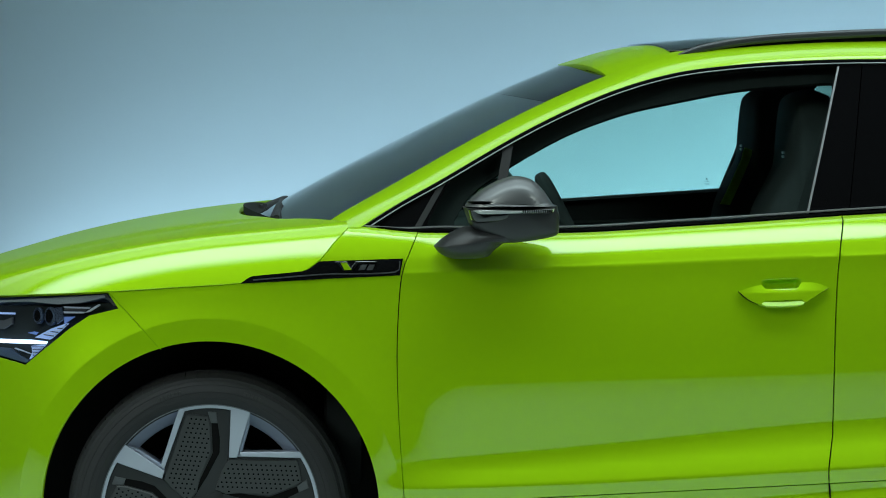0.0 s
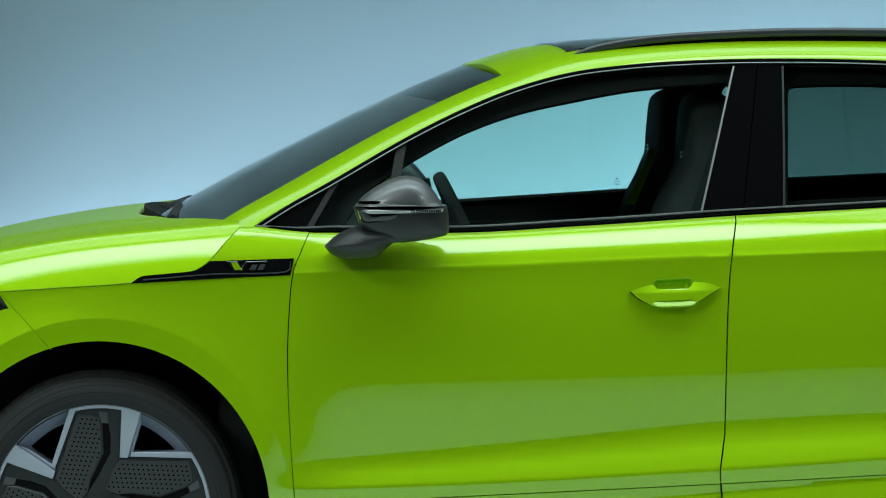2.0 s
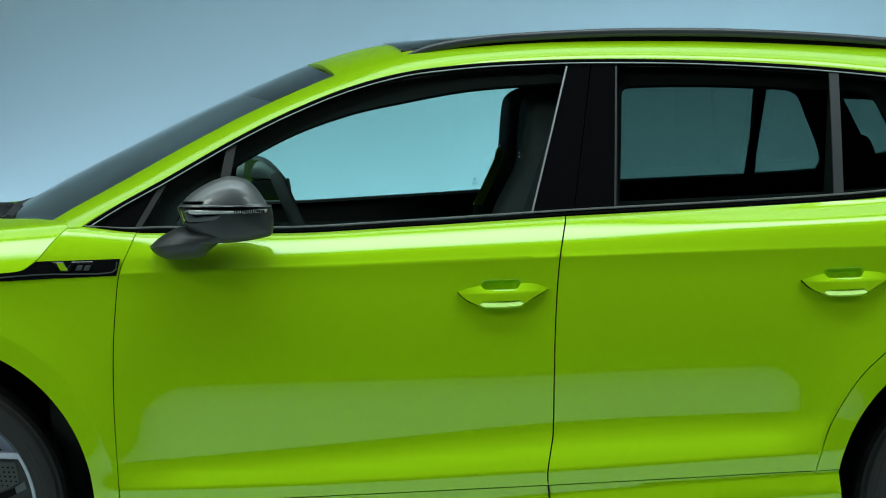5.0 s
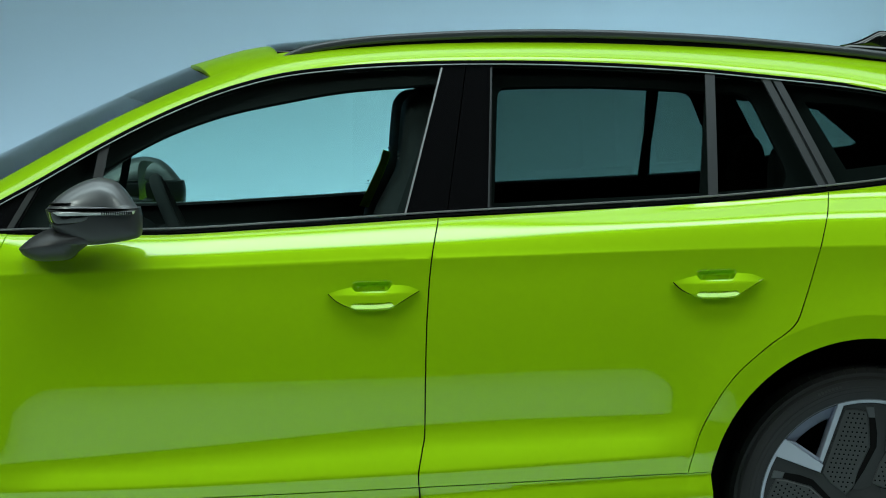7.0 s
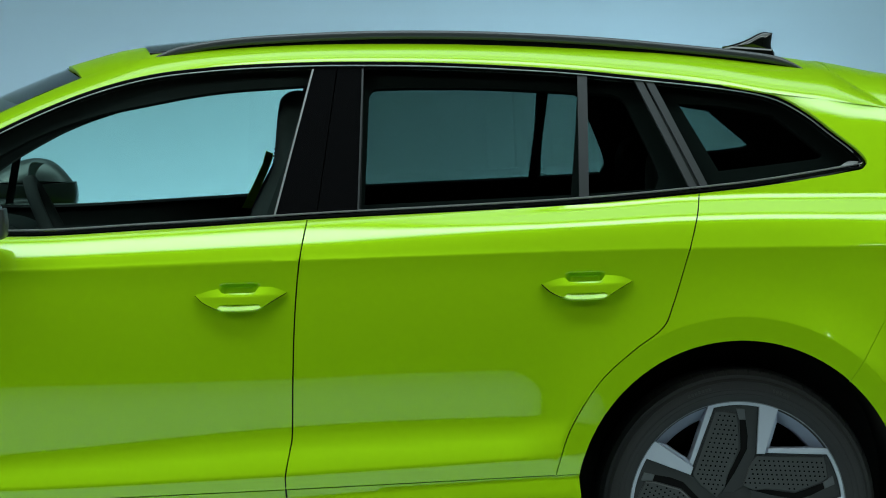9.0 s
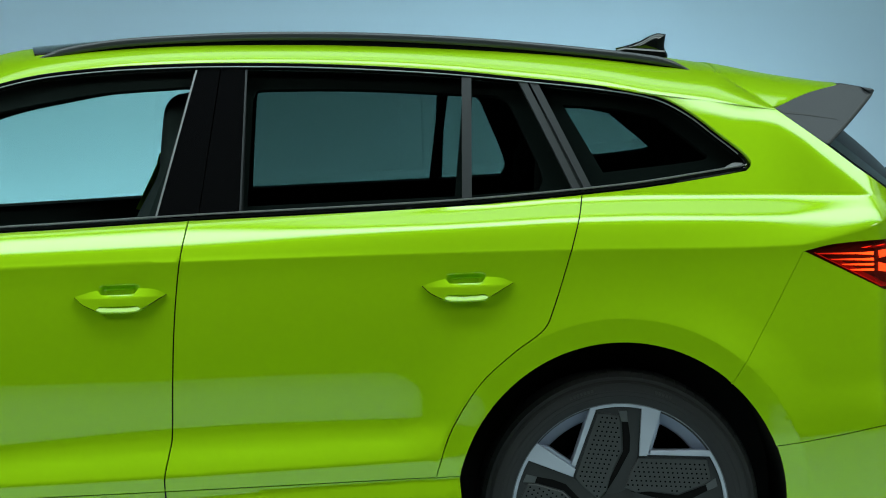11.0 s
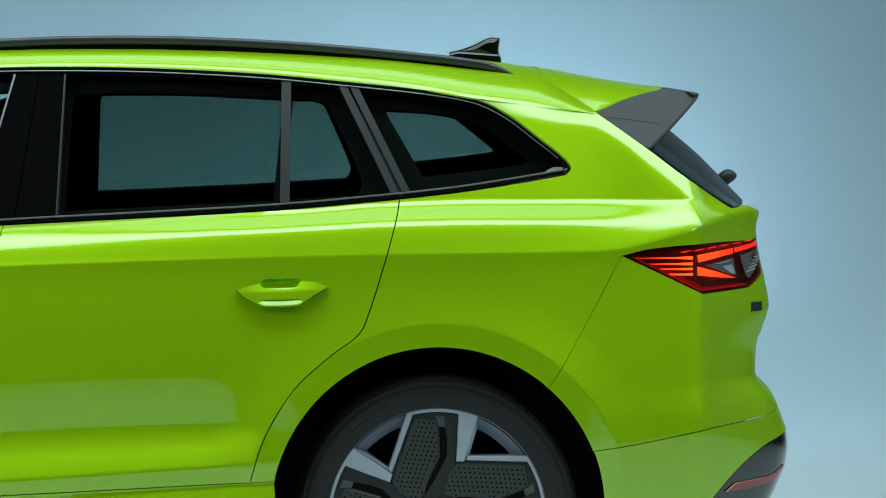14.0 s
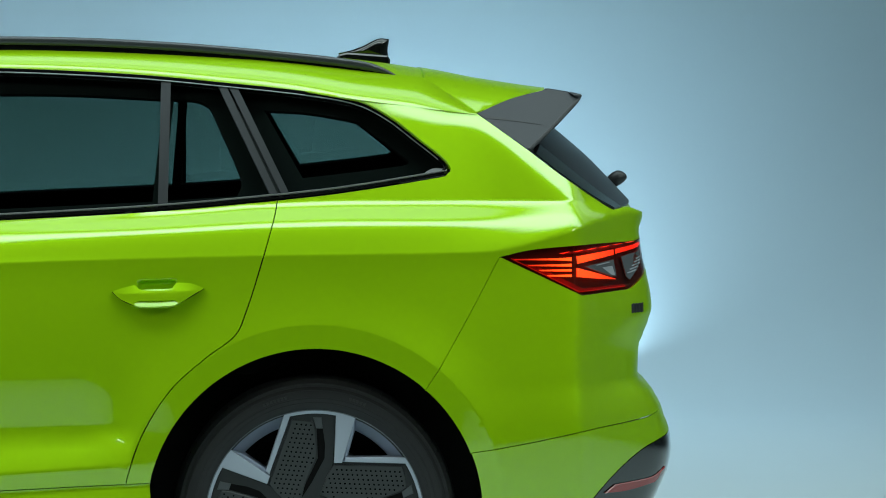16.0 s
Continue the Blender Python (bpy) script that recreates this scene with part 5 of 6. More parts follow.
    sweep("blade_rib", rib, rounded(0.0035, 0.004, 0.0015, 2), TRIMGREY, body["wing", s], (0, -1, 0), "slim satin line", s)

    yb = -(float(flank(0.38, 0.965)) + 0.0035)
    slab("badge", [(0.326, 1.012), (0.356, 1.012), (0.366, 0.994), (0.372, 1.004), (0.378, 1.012), (0.432, 1.013), (0.430, 1.009), (0.384, 1.008), (0.371, 0.987), (0.347, 0.988), (0.336, 1.004)], yb - 0.001, yb + 0.006, CHROME, body["wing", s], s, "chrome badge", 0.0006)
    slab("badge_inlay", [(0.339, 1.0095), (0.355, 1.0095), (0.368, 0.9905), (0.349, 0.9905)], yb - 0.0025, yb + 0.004, PAINT, body["wing", s], s, "lime badge inlay", 0.0004)
    for q in ([(0.386, 0.990), (0.401, 0.990), (0.408, 1.004), (0.393, 1.004)], [(0.406, 0.990), (0.421, 0.990), (0.428, 1.004), (0.413, 1.004)]):
        slab("badge_mark", q, yb - 0.001, yb + 0.005, BADGE, body["wing", s], s, "grey badge mark", 0.0004)

    # ------------------------------------------------------------ tail lamp
    o = ring(curve(lamp_top), curve([lamp_top[-1], (3.6350, 1.067), (3.6602, 1.066)]), curve([(3.6602, 1.066), (3.6623, 1.02), (3.6630, 1.0)]), curve([(3.6630, 1.0), (3.6385, 0.970), (3.6021, 0.944)]), curve([(3.6021, 0.944), (3.460, 0.935)]), curve([(3.460, 0.935), (3.248, 1.035)]))
    lamp = panel("tail_lamp", o, on_flank(-0.016), REDBACK, car, s, step=0.02, flange=0.01, gap=-0.003, label="glowing red tail lamp under a dark lens")
    lens = panel("lens", o, on_flank(0.001), REDLENS, lamp, s, step=0.015, flange=0, gap=0.0006, label="clear red lens")
    lens.visible_shadow = False

    def glow(points, lift=-0.009, mat=REDGLOW, nm="light_bar"):
        o = ring(*[curve([points[i], points[(i + 1) % len(points)]], 0.02) for i in range(len(points))])
        panel(nm, o, on_flank(lift), mat, lamp, s, step=0.02, flange=0.004, gap=0)
    for x0, za, zb in ((3.281, 1.0325, 1.0235), (3.318, 1.0160, 1.0090), (3.347, 1.0022, 0.9965), (3.367, 0.9885, 0.9825)):
        mid = (za + zb) / 2
        glow([(x0, mid + 0.0016), (3.395, mid + 0.0022), (3.434, za), (3.434, zb), (3.395, mid - 0.0022), (x0 + 0.006, mid - 0.0014)], -0.009, BARGLOW)
    glow([(3.449, 1.0345), (3.554, 1.0470), (3.554, 1.0335), (3.452, 1.0160)], -0.009, BANDGLOW)
    glow([(3.562, 1.048), (3.6385, 1.060), (3.6476, 1.052), (3.562, 1.036)], -0.009, BANDGLOW)
    for k in range(6):
        glow([(3.40 + k * 0.038, 1.0425 + k * 0.0042), (3.425 + k * 0.038, 1.0475 + k * 0.0036), (3.430 + k * 0.038, 1.0470 + k * 0.0036), (3.412 + k * 0.038, 1.0420 + k * 0.0042)], -0.007)
    for a, b in (((3.275, 1.0325), (3.455, 0.9445)), ((3.455, 0.9445), (3.585, 0.9520))):
        glow([a, b, (b[0], b[1] - 0.0030), (a[0], a[1] - 0.0022)], -0.006, REDRIM, 'lens_rim')
    glow([(3.449, 1.0045), (3.50, 0.990), (3.560, 0.9700), (3.52, 0.9735), (3.449, 0.9825)], -0.009, BANDGLOW)
    glow([(3.41, 1.045), (3.53, 1.056), (3.60, 1.056), (3.53, 1.049), (3.41, 1.040)], -0.008, REDDARK, "reflector_strip")
    glow([(3.470, 1.008), (3.552, 1.022), (3.560, 0.978), (3.545, 0.980)], 0.0025, GREYDARK, "reflector_bowl")
    glow([(3.520, 1.003), (3.548, 1.006), (3.556, 0.982), (3.548, 0.982)], 0.0045, LAMPGREY, "crystal")
    glow([(3.500, 1.0105), (3.540, 1.017), (3.540, 1.0145), (3.505, 1.009)], 0.0045, LAMPGREY, "crystal")
    glow([(3.575, 1.028), (3.6315, 1.040), (3.6280, 1.0), (3.60, 0.968), (3.590, 0.975)], 0.0025, GREYDARK, "reflector_bowl")
    for k in range(5):
        glow([(3.592 + k * 0.007, 0.986 + k * 0.009), (3.618 + k * 0.007, 0.993 + k * 0.009), (3.620 + k * 0.007, 0.990 + k * 0.009), (3.594 + k * 0.007, 0.983 + k * 0.009)], 0.0045, LAMPGREY, "crystal")
    glow([(3.30, 1.018), (3.46, 0.941), (3.595, 0.950), (3.58, 0.956), (3.464, 0.951), (3.34, 1.012)], -0.012, REDDARK, "housing")
    # ------------------------------------------------------------ headlamp
    o = ring(HEADLAMP)
    hl = panel("headlamp", o, on_flank(-0.03), LAMPBACK, car, s, step=0.02, flange=0.0, label="dark headlamp with a pale blue light blade")
    lens = panel("lens", o, on_flank(0.0), LENS, hl, s, step=0.02, flange=0.025, gap=0.002, label="clear lens")
    lens.visible_shadow = False

    def optic(points, lift, mat, nm, lab=""):
        o = ring(*[curve([points[i], points[(i + 1) % len(points)]], 0.02) for i in range(len(points))])
        panel(nm, o, on_flank(lift), mat, hl, s, step=0.015, flange=0.008, gap=0, label=lab)
    optic([(-0.60, 0.905), (-0.536, 0.908), (-0.463, 0.914), (-0.269, 0.928), (-0.265, 0.921), (-0.328, 0.907), (-0.391, 0.902), (-0.463, 0.907), (-0.60, 0.899)], -0.006, SHEEN, "lens_sheen", "painted pale reflection along the lens's top")
    optic([(-0.268, 0.928), (-0.261, 0.929), (-0.236, 0.901), (-0.243, 0.899)], -0.005, GREYDARK, "end_cap")
    optic([(-0.398, 0.893), (-0.379, 0.895), (-0.374, 0.863), (-0.391, 0.851), (-0.398, 0.866)], -0.010, BLUEOPTIC, "projector", "pale projector housing")
    # two round projectors deep in the lamp: a dark bowl, a glossy lens in it, bluish crescents painted as its shine
    for cx, cz, rad in ((-0.442, 0.871, 0.021), (-0.410, 0.870, 0.024)):
        disc = [(cx + rad * 0.62 * math.cos(a), cz + rad * math.sin(a)) for a in np.linspace(0, 2 * math.pi, 17)]
        bowl = panel("projector_bowl", ring(curve(disc)), on_flank(-0.014), LAMPBACK, hl, s, step=0.008, flange=0.01, gap=0, label="dark projector bowl")
        disc = [(cx - 0.003 + rad * 0.40 * math.cos(a), cz + rad * 0.68 * math.sin(a)) for a in np.linspace(0, 2 * math.pi, 17)]
        panel("projector_lens", ring(curve(disc)), on_flank(-0.011), BLACK, bowl, s, step=0.006, flange=0.006, gap=0, label="round projector lens")
        for a0, a1, k0, k1 in ((100, 215, 0.98, 0.84), (250, 330, 0.96, 0.74), (20, 75, 0.92, 0.78)):
            rim = [(cx + rad * k0 * 0.62 * math.cos(radians(a)), cz + rad * k0 * math.sin(radians(a))) for a in np.linspace(a0, a1, 9)]
            inner = [(cx + rad * k1 * 0.62 * math.cos(radians(a)), cz + rad * k1 * math.sin(radians(a))) for a in np.linspace(a1, a0, 9)]
            panel("projector_glint", ring(curve(rim), curve([rim[-1], inner[0]]), curve(inner), curve([inner[-1], rim[0]])), on_flank(-0.009), BLUEOPTIC, bowl, s, step=0.006, flange=0.003, gap=0, label="bluish crescent painted as the lens's shine")
    optic([(-0.374, 0.897), (-0.304, 0.895), (-0.308, 0.892), (-0.371, 0.892)], -0.006, ALLOY, "optic_fin", "silver fin")
    optic([(-0.374, 0.884), (-0.318, 0.884), (-0.323, 0.880), (-0.372, 0.879)], -0.006, ALLOY, "optic_fin", "silver fin")
    optic([(-0.372, 0.890), (-0.312, 0.890), (-0.318, 0.8865), (-0.372, 0.8865)], -0.009, GREYDARK, "optic_fin")
    optic([(-0.318, 0.882), (-0.282, 0.904), (-0.277, 0.902), (-0.306, 0.884)], -0.004, ALLOY, "optic_fin", "silver fin")
    optic([(-0.372, 0.870), (-0.345, 0.871), (-0.372, 0.853)], -0.009, BLUEGLOW, "optic_rib")
    optic([(-0.60, 0.807), (-0.459, 0.809), (-0.418, 0.806), (-0.423, 0.799), (-0.60, 0.797)], -0.008, WHITEGLOW, "light_blade", "glowing white light blade")
    optic([(-0.47, 0.826), (-0.452, 0.830), (-0.444, 0.828), (-0.450, 0.822)], -0.012, BLUEGLOW, "optic_rib", "faint blue lit rib")
    optic([(-0.367, 0.853), (-0.362, 0.853), (-0.406, 0.815), (-0.413, 0.811), (-0.450, 0.815), (-0.406, 0.839)], -0.010, CRYSTAL, "crystal", "pale ribbed crystal")
    optic([(-0.459, 0.793), (-0.423, 0.797), (-0.465, 0.759), (-0.457, 0.776)], -0.010, CRYSTAL, "crystal", "pale ribbed crystal")
    for k in range(7):
        q = k / 7
        a, b = (-0.372 - 0.066 * q, 0.848 - 0.030 * q), (-0.366 - 0.040 * q, 0.850 - 0.034 * q)
        optic([a, (a[0] + 0.003, a[1] + 0.002), (b[0], b[1] + 0.001), (b[0] - 0.002, b[1] - 0.002)], -0.007, ALLOY if k % 2 else GREYDARK, "crystal_rib")
        a, b = (-0.457 + 0.002 * q, 0.792 - 0.024 * q), (-0.428 - 0.030 * q, 0.793 - 0.026 * q)
        optic([a, (b[0], b[1]), (b[0] - 0.002, b[1] - 0.002), (a[0], a[1] - 0.0018)], -0.007, ALLOY if k % 2 else GREYDARK, "crystal_rib")
    optic([(-0.60, 0.788), (-0.518, 0.785), (-0.465, 0.755), (-0.474, 0.749), (-0.60, 0.778)], -0.010, LAMPBACK, "lower_border", "smoky blue lower border")
    optic([(-0.503, 0.787), (-0.462, 0.7745), (-0.461, 0.772), (-0.505, 0.784)], -0.006, ALLOY, "optic_rib")
    optic([(-0.60, 0.875), (-0.507, 0.877), (-0.507, 0.872), (-0.60, 0.870)], -0.008, CRYSTAL, "optic_rib")
    optic([(-0.60, 0.855), (-0.536, 0.855), (-0.512, 0.864), (-0.512, 0.847), (-0.536, 0.833), (-0.60, 0.83)], -0.013, GREYDARK, "module_frame")

# lettering on the tailgate, foreshortened by the corner: plain dark strokes
for k, x in enumerate((3.604, 3.613, 3.622, 3.631)):
    o = ring(curve([(x, 0.879), (x, 0.903)]), curve([(x, 0.903), (x + 0.0065, 0.905)]), curve([(x + 0.0065, 0.905), (x + 0.0065, 0.881)]), curve([(x + 0.0065, 0.881), (x, 0.879)]))
    panel("letter_bar", o, on_flank(0.004), PLASTIC, tailgate, -1, step=0.004, flange=0.004, gap=0, label="dark lettering bar")

# ---------------------------------------------------------------- antenna, scuttle, wipers
fin = ring(curve([(2.845, 1.570), (2.880, 1.578), (2.914, 1.590), (2.945, 1.606), (2.965, 1.612), (2.990, 1.609)]), curve([(2.990, 1.609), (2.985, 1.575), (2.990, 1.552)]), curve([(2.990, 1.552), (2.845, 1.562), (2.845, 1.570)]))
antenna = pillow("antenna", fin, (2.93, 1.578), 0.0, 0.03, 0.03, BLACK, car, label="gloss black shark fin antenna", power=0.7)
slab("antenna_base", [(2.834, 1.520), (2.836, 1.552), (2.846, 1.5655), (2.868, 1.571), (2.985, 1.562), (2.991, 1.550), (2.988, 1.500)], -0.036, 0.036, BLACK, antenna, -1, "black base", bevel=0.005)
bent_pane("scuttle_panel", [(0.08, 0, 1.122), (0.11, 0, 1.095), (0.20, 0, 1.100)], [(0.262, -0.70, 1.083), (0.290, -0.70, 1.072), (0.33, -0.70, 1.080)], DARK, car, "black plastic scuttle below the windscreen", thick=0.02)
for a, b in (((0.175, -0.42, 1.104), (0.190, 0.10, 1.128)), ((0.140, 0.12, 1.112), (0.260, 0.58, 1.118))):
    w = sweep("wiper", curve([a, tuple((np.array(a) + b) / 2 + (0, 0, 0.004)), b], 0.03), rounded(0.014, 0.012, 0.004), PLASTIC, car, label="black windscreen wiper")
    sweep("wiper_arm", curve([(a[0] - 0.01, a[1] + 0.02, a[2] - 0.004), tuple((np.array(a) + b) / 2 + (0, 0, 0.012))], 0.03), rounded(0.018, 0.01, 0.004), PLASTIC, w)

# ---------------------------------------------------------------- cabin
dash = ring(curve([(0.36, 1.02), (0.42, 1.075), (0.60, 1.085), (0.78, 1.075), (0.86, 1.045), (0.88, 0.99), (0.83, 0.90), (0.78, 0.70), (0.55, 0.60), (0.38, 0.65), (0.36, 1.02)]))
pillow("dashboard", dash, (0.62, 0.88), 0.0, 0.74, 0.74, DARK, car, label="dark dashboard", power=0.12)
for s in SIDES:
    yc = 0.37
    back = ring(curve([(1.575, 1.385), (1.583, 1.420), (1.610, 1.442), (1.650, 1.444), (1.680, 1.425), (1.690, 1.38), (1.700, 1.30), (1.730, 1.15), (1.745, 0.95), (1.730, 0.72), (1.60, 0.64), (1.50, 0.70), (1.475, 0.85), (1.478, 1.00), (1.497, 1.105), (1.533, 1.180), (1.560, 1.235), (1.566, 1.275), (1.570, 1.33), (1.575, 1.385)]))
    seat = pillow("front_seat", back, (1.61, 1.05), yc, 0.23, 0.23, CLOTH, car, s, "dark sports seat with an integral headrest", 0.28)
    cush = ring(curve([(1.02, 0.66), (1.05, 0.73), (1.20, 0.745), (1.45, 0.71), (1.60, 0.70), (1.62, 0.60), (1.40, 0.52), (1.10, 0.55), (1.02, 0.66)]))
    pillow("seat_cushion", cush, (1.32, 0.63), yc, 0.25, 0.25, CLOTH, seat, s, "dark seat cushion", 0.25)
    for k in range(2):
        box_mesh("seat_tag", (1.562 + 0.0, -s * -(yc + 0.03) - 0.02, 1.258 + 0.011 * k), (1.572, -s * -(yc + 0.03) + 0.02, 1.264 + 0.011 * k), BADGE, seat, "small grey tag", 0.001)
    slab("seat_piping", curve([(1.469, 1.108), (1.504, 1.180), (1.531, 1.240), (1.540, 1.272), (1.560, 1.265), (1.551, 1.230), (1.528, 1.175), (1.496, 1.105)], 0.03), -(yc - 0.215), -(yc - 0.20), LIME, seat, s, "lime side panel", 0.002) if s > 0 else None
rb = ring(curve([(2.45, 0.74), (2.50, 0.95), (2.56, 1.10), (2.60, 1.16), (2.66, 1.17), (2.70, 1.10), (2.72, 0.80), (2.60, 0.70), (2.45, 0.74)]))
bench = pillow("rear_seat", rb, (2.60, 0.93), 0.0, 0.64, 0.64, CLOTH, car, label="dark rear bench", power=0.12)
for y in (-0.40, 0.40):
    hr = ring(curve([(2.585, 1.17), (2.59, 1.26), (2.62, 1.30), (2.66, 1.295), (2.685, 1.22), (2.67, 1.16), (2.585, 1.17)]))
    pillow("headrest", hr, (2.63, 1.23), y, 0.12, 0.12, CLOTH, bench, label="dark headrest", power=0.3)
c0 = np.array((0.978, -0.37, 1.040))
ax1, ax2 = np.array((-0.42, 0, 0.905)), np.array((0, 1.0, 0))
rim = [c0 + 0.180 * (math.cos(a) * ax1 + math.sin(a) * ax2) for a in np.linspace(0, 2 * math.pi, 49)[:-1]]
wheel_up = np.cross(ax1, ax2)
sw = sweep("steering_wheel", rim, rounded(0.036, 0.034, 0.013), CLOTH, car, wheel_up, "dark steering wheel", closed=True)
box_mesh("steering_hub", (0.90, -0.45, 0.99), (0.96, -0.29, 1.08), DARK, sw, "", 0.02)
box_mesh("interior_mirror", (0.845, -0.10, 1.345), (0.868, 0.14, 1.405), DARK, car, "dark interior mirror", 0.01)

# ---------------------------------------------------------------- wheels
def polar(ax, pts):
    return [(ax + r * math.sin(radians(a)), WHEEL_Z + r * math.cos(radians(a))) for a, r in pts]


def arc_pts(a0, a1, r, n=10):
    return [(a0 + (a1 - a0) * k / n, r) for k in range(n + 1)]


INSERT = [(-13.0, 0.2645), (-7.0, 0.2590), (-0.6, 0.2510), (0.7, 0.2276), (1.7, 0.1590), (-15.9, 0.0935), (-31, 0.0650), (-60, 0.0640), (-56.5, 0.115), (-52.6, 0.1490)]
SLOT = [(1.3, 0.2335), (5.2, 0.2345), (7.9, 0.1950), (9.2, 0.1590), (-4, 0.0965), (-25, 0.0680), (-46, 0.0585), (-30, 0.0690), (-14.2, 0.0950), (2.9, 0.1570), (1.9, 0.2000)]


def ring_groove(ax, s, wheel, name, r, d, w):
    lathe(name, [(r - w, d), (r - w * 0.5, d + 0.0012), (r + w * 0.5, d + 0.0012), (r + w, d)], RUBBER, wheel, (ax, -0.79, WHEEL_Z), s, sharp=20)


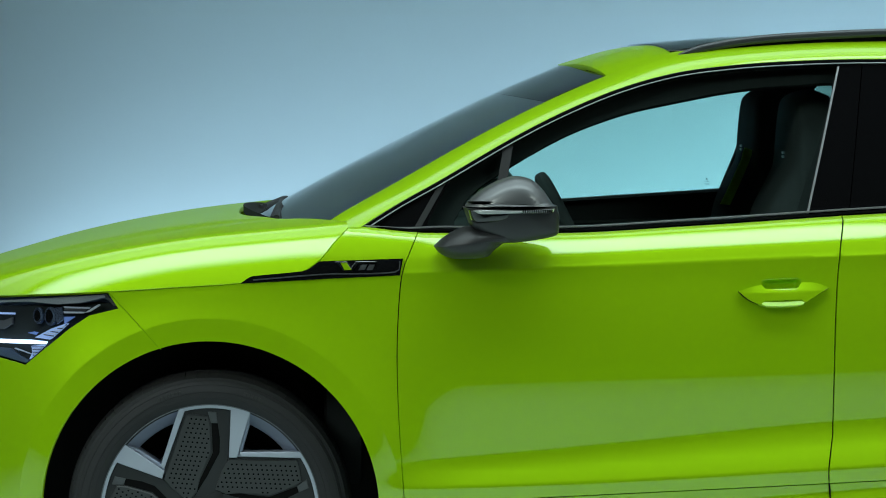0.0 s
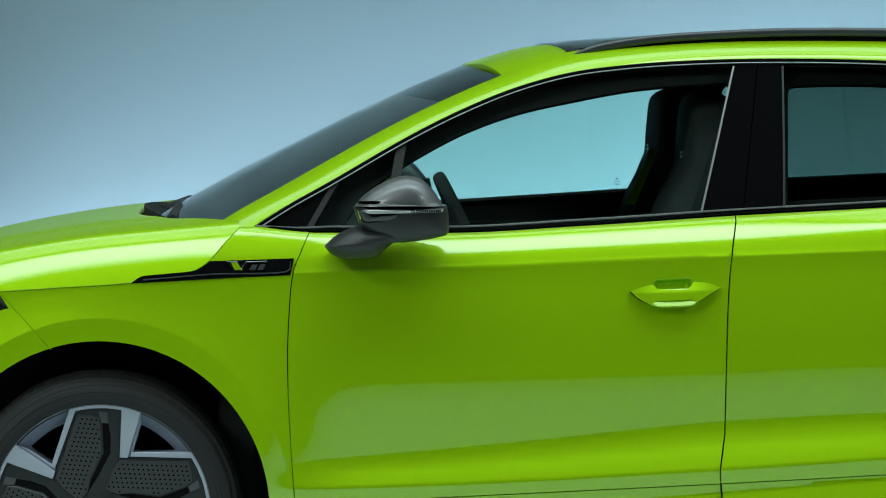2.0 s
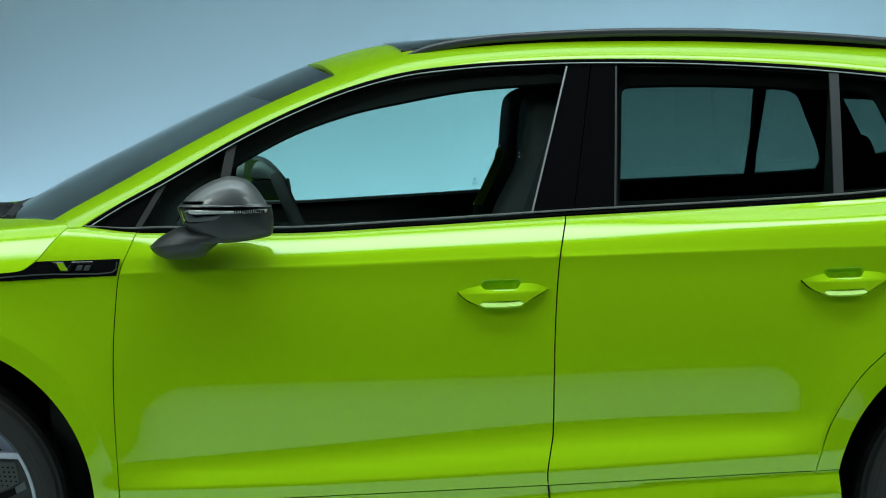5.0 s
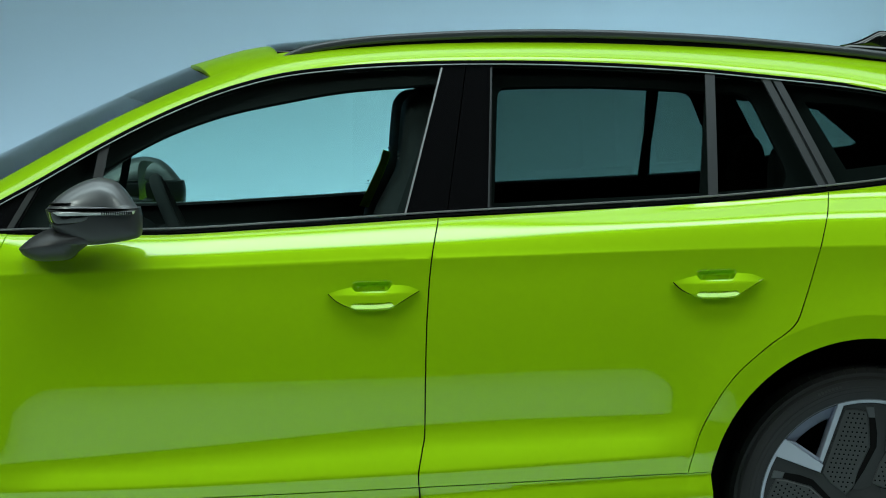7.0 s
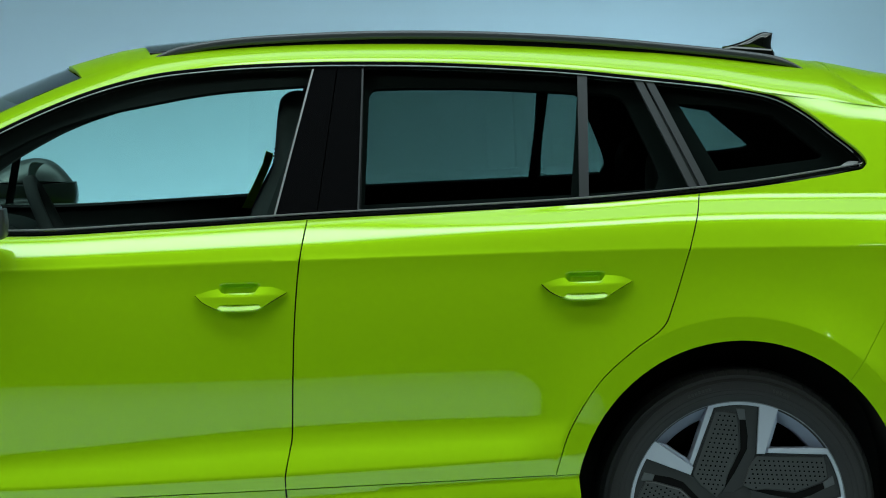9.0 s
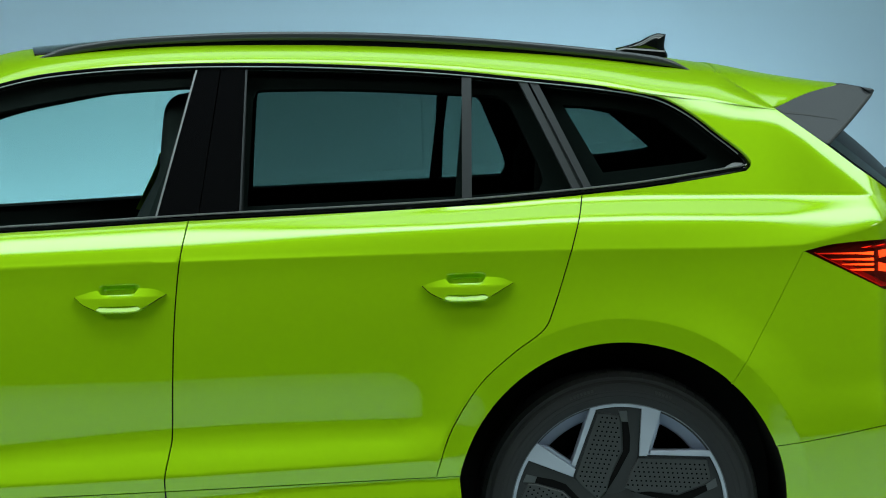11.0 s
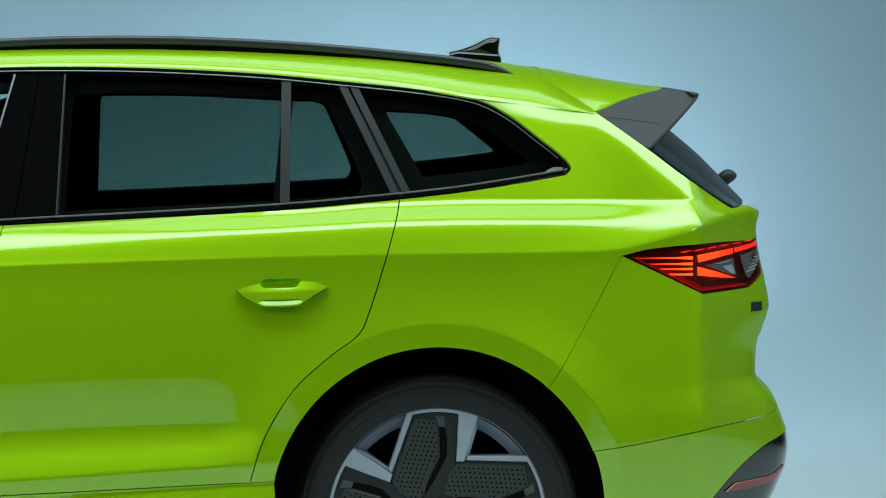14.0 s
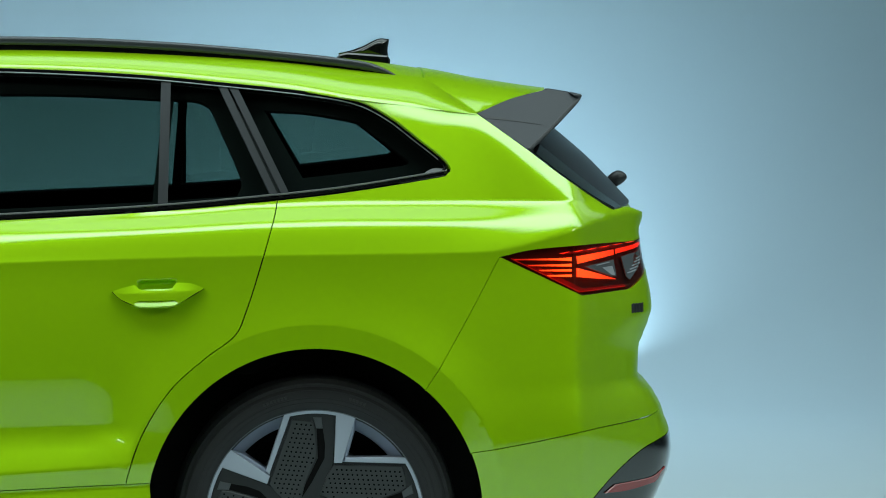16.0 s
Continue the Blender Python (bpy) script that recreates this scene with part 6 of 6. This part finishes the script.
for ax in (AXLE_F, AXLE_R):
    for s in SIDES:
        c = (ax, -0.79, WHEEL_Z)
        wheel = lathe("wheel", [(0.2820, 0.098), (0.2800, 0.092), (0.2515, 0.066), (0.2480, 0.060), (0.2465, -0.085), (0.272, -0.10)], BARREL, car, c, s, label="dark alloy wheel with machined blades")
        lathe("tyre", [(0.276, 0.086), (0.2815, 0.104), (0.290, 0.1125), (0.300, 0.1165), (0.314, 0.1178), (0.3145, 0.1163), (0.317, 0.1163), (0.3175, 0.1172), (0.332, 0.114), (0.343, 0.107), (0.3435, 0.1048), (0.346, 0.1043), (0.351, 0.101), (0.360, 0.084), (0.3655, 0.05), (0.3675, 0.0), (0.3655, -0.05), (0.354, -0.095), (0.31, -0.117), (0.272, -0.10)], RUBBER, wheel, c, s, label="low profile black tyre", sharp=60)
        # shoulder blocks of the tread, and the raised rings and plain marks of the sidewall
        V, F = [], []
        for k in range(76):
            b = len(V)
            for a in (2 * math.pi * k / 76, 2 * math.pi * (k + 0.94) / 76):
                for r, d in ((0.3475, 0.1035), (0.3520, 0.1020), (0.3625, 0.084), (0.3685, 0.05), (0.357, 0.05)):
                    V.append((ax + r * math.sin(a), -0.79 - d, WHEEL_Z + r * math.cos(a)))
            F += [(b + j, b + j + 1, b + 5 + j + 1, b + 5 + j) for j in range(4)] + [(b + 4, b + 3, b + 2, b + 1, b), (b + 5, b + 6, b + 7, b + 8, b + 9)]
        V = np.array(V)
        if s > 0:
            V, F = V * (1, -1, 1), [f[::-1] for f in F]
        build("tread", V, F, RUBBER, wheel, smooth=False)
        ring_groove(ax, s, wheel, "sidewall_ring", 0.3030, 0.1165, 0.0018)
        ring_groove(ax, s, wheel, "sidewall_ring", 0.3355, 0.1122, 0.0012)
        for a0, n in ((-24, 7), (16, 5), (120, 7), (200, 6)):
            for k in range(n):
                slab("sidewall_mark", polar(ax, [(a0 + k * 1.7, 0.3195), (a0 + k * 1.7 + 1.15, 0.3195), (a0 + k * 1.7 + 1.15, 0.3275), (a0 + k * 1.7, 0.3275)]), -0.9068, -0.895, MARK, wheel, s, bevel=0.0005)
        lathe("rim_lip", [(0.280, 0.092), (0.2830, 0.101), (0.2855, 0.1035), (0.2860, 0.106), (0.2835, 0.1070), (0.2815, 0.105), (0.2805, 0.093)], LIP, wheel, c, s, label="dark rim edge", sharp=25)
        lathe("brake_shield", [(0.248, -0.02), (0.02, -0.02)], PIT, wheel, c, s, 48)
        lathe("brake_disc", [(0.185, 0.0), (0.180, 0.012), (0.08, 0.012), (0.07, 0.03), (0.001, 0.03)], DISC, wheel, c, s, 64)
        lathe("hub_cap", [(0.080, 0.07), (0.078, 0.0935), (0.040, 0.0945), (0.036, 0.096), (0.001, 0.097)], SPOKE, wheel, c, s, 40)
        for k in range(5):
            q = 72 * k

            def sector(name, pts, y0, y1, mat, lab="", bevel=0.002):
                return slab(name, polar(ax, [(a + q, r) for a, r in pts]), y0, y1, mat, wheel, s, lab, bevel)
            sector("spoke", arc_pts(-13.4, 11.7, 0.2735) + [(18.6, 0.1535), (24, 0.07), (-18, 0.045), (-46, 0.07), (-52.5, 0.150), (-44.4, 0.1665)], -0.885, -0.835, SPOKE, "dark grey spoke")
            # darkness of the open slot, laid on the spoke as a flat black plate
            sector("spoke_slot", SLOT, -0.8856, -0.87, PIT, "flat black plate for the open slot's darkness", 0.0004)
            sector("spoke_tab", [(-0.9, 0.2640), (4.0, 0.2634), (5.2, 0.2350), (0.9, 0.2350)], -0.8875, -0.87, TAB_GLINT, "grey tab", 0.0015)
            # one machined frame round the spoke's outer end: slim edge, arc along the rim, broad blade
            frame_o = [(-45.6, 0.1775)] + arc_pts(-15.8, 22.0, 0.2850, 14) + [(26.0, 0.1610), (18.8, 0.1530)] + arc_pts(11.6, -13.3, 0.2735) + [(-44.4, 0.1665)]
            sector("machined_frame", frame_o, -0.8945, -0.850, ALLOY, "machined silver spoke frame", 0.0018)
            # cheeks of the window between two spokes
            sector("spoke_cheek", [(-15.9, 0.2800), (-18.2, 0.2500), (-48.5, 0.1730), (-46.0, 0.1735)], -0.884, -0.82, BARREL, "polished window edge", 0.003)
            sector("spoke_cheek", [(22.1, 0.2800), (24.6, 0.2500), (29.0, 0.1640), (25.8, 0.1620)], -0.884, -0.82, BARREL, "polished window edge", 0.003)
            sector("aero_insert", INSERT, -0.889, -0.85, ANTHRACITE, "perforated dark insert", 0.003)
            # round pits in the insert, drawn flat: dark discs with a painted highlight crescent below
            poly = np.array(polar(0.0, INSERT)) - (0, WHEEL_Z)
            inner = inset(poly, 0.006 if inside(poly, inset(poly, 0.006)).all() else -0.006)
            ux, uz = np.array((math.sin(radians(20.5)), math.cos(radians(20.5)))), np.array((math.cos(radians(-5)), math.sin(radians(-5))))
            g = radians(q)
            for nm, mat, rad, dy, shift in (("perforation", PIT, 0.0027, -0.8894, 0.0), ("perforation_glint", TAB_GLINT, 0.0027, -0.8892, -0.0008)):
                V, F = [], []
                for i in range(-8, 30):
                    for j in range(-22, 22):
                        p = ux * (i * 0.0125) + uz * (j * 0.0122)
                        if inside(inner, p[None])[0]:
                            b = len(V)
                            for m in range(8):
                                a = 2 * math.pi * m / 8
                                w = p + rad * np.array((math.cos(a), math.sin(a)))
                                V.append((ax + w[0] * math.cos(g) + w[1] * math.sin(g), dy, WHEEL_Z - w[0] * math.sin(g) + w[1] * math.cos(g) + shift))
                            F.append(tuple(range(b, b + 8)))
                V = np.array(V)
                if s > 0:
                    V, F = V * (1, -1, 1), [f[::-1] for f in F]
                build(nm, V, F, mat, wheel, smooth=False)
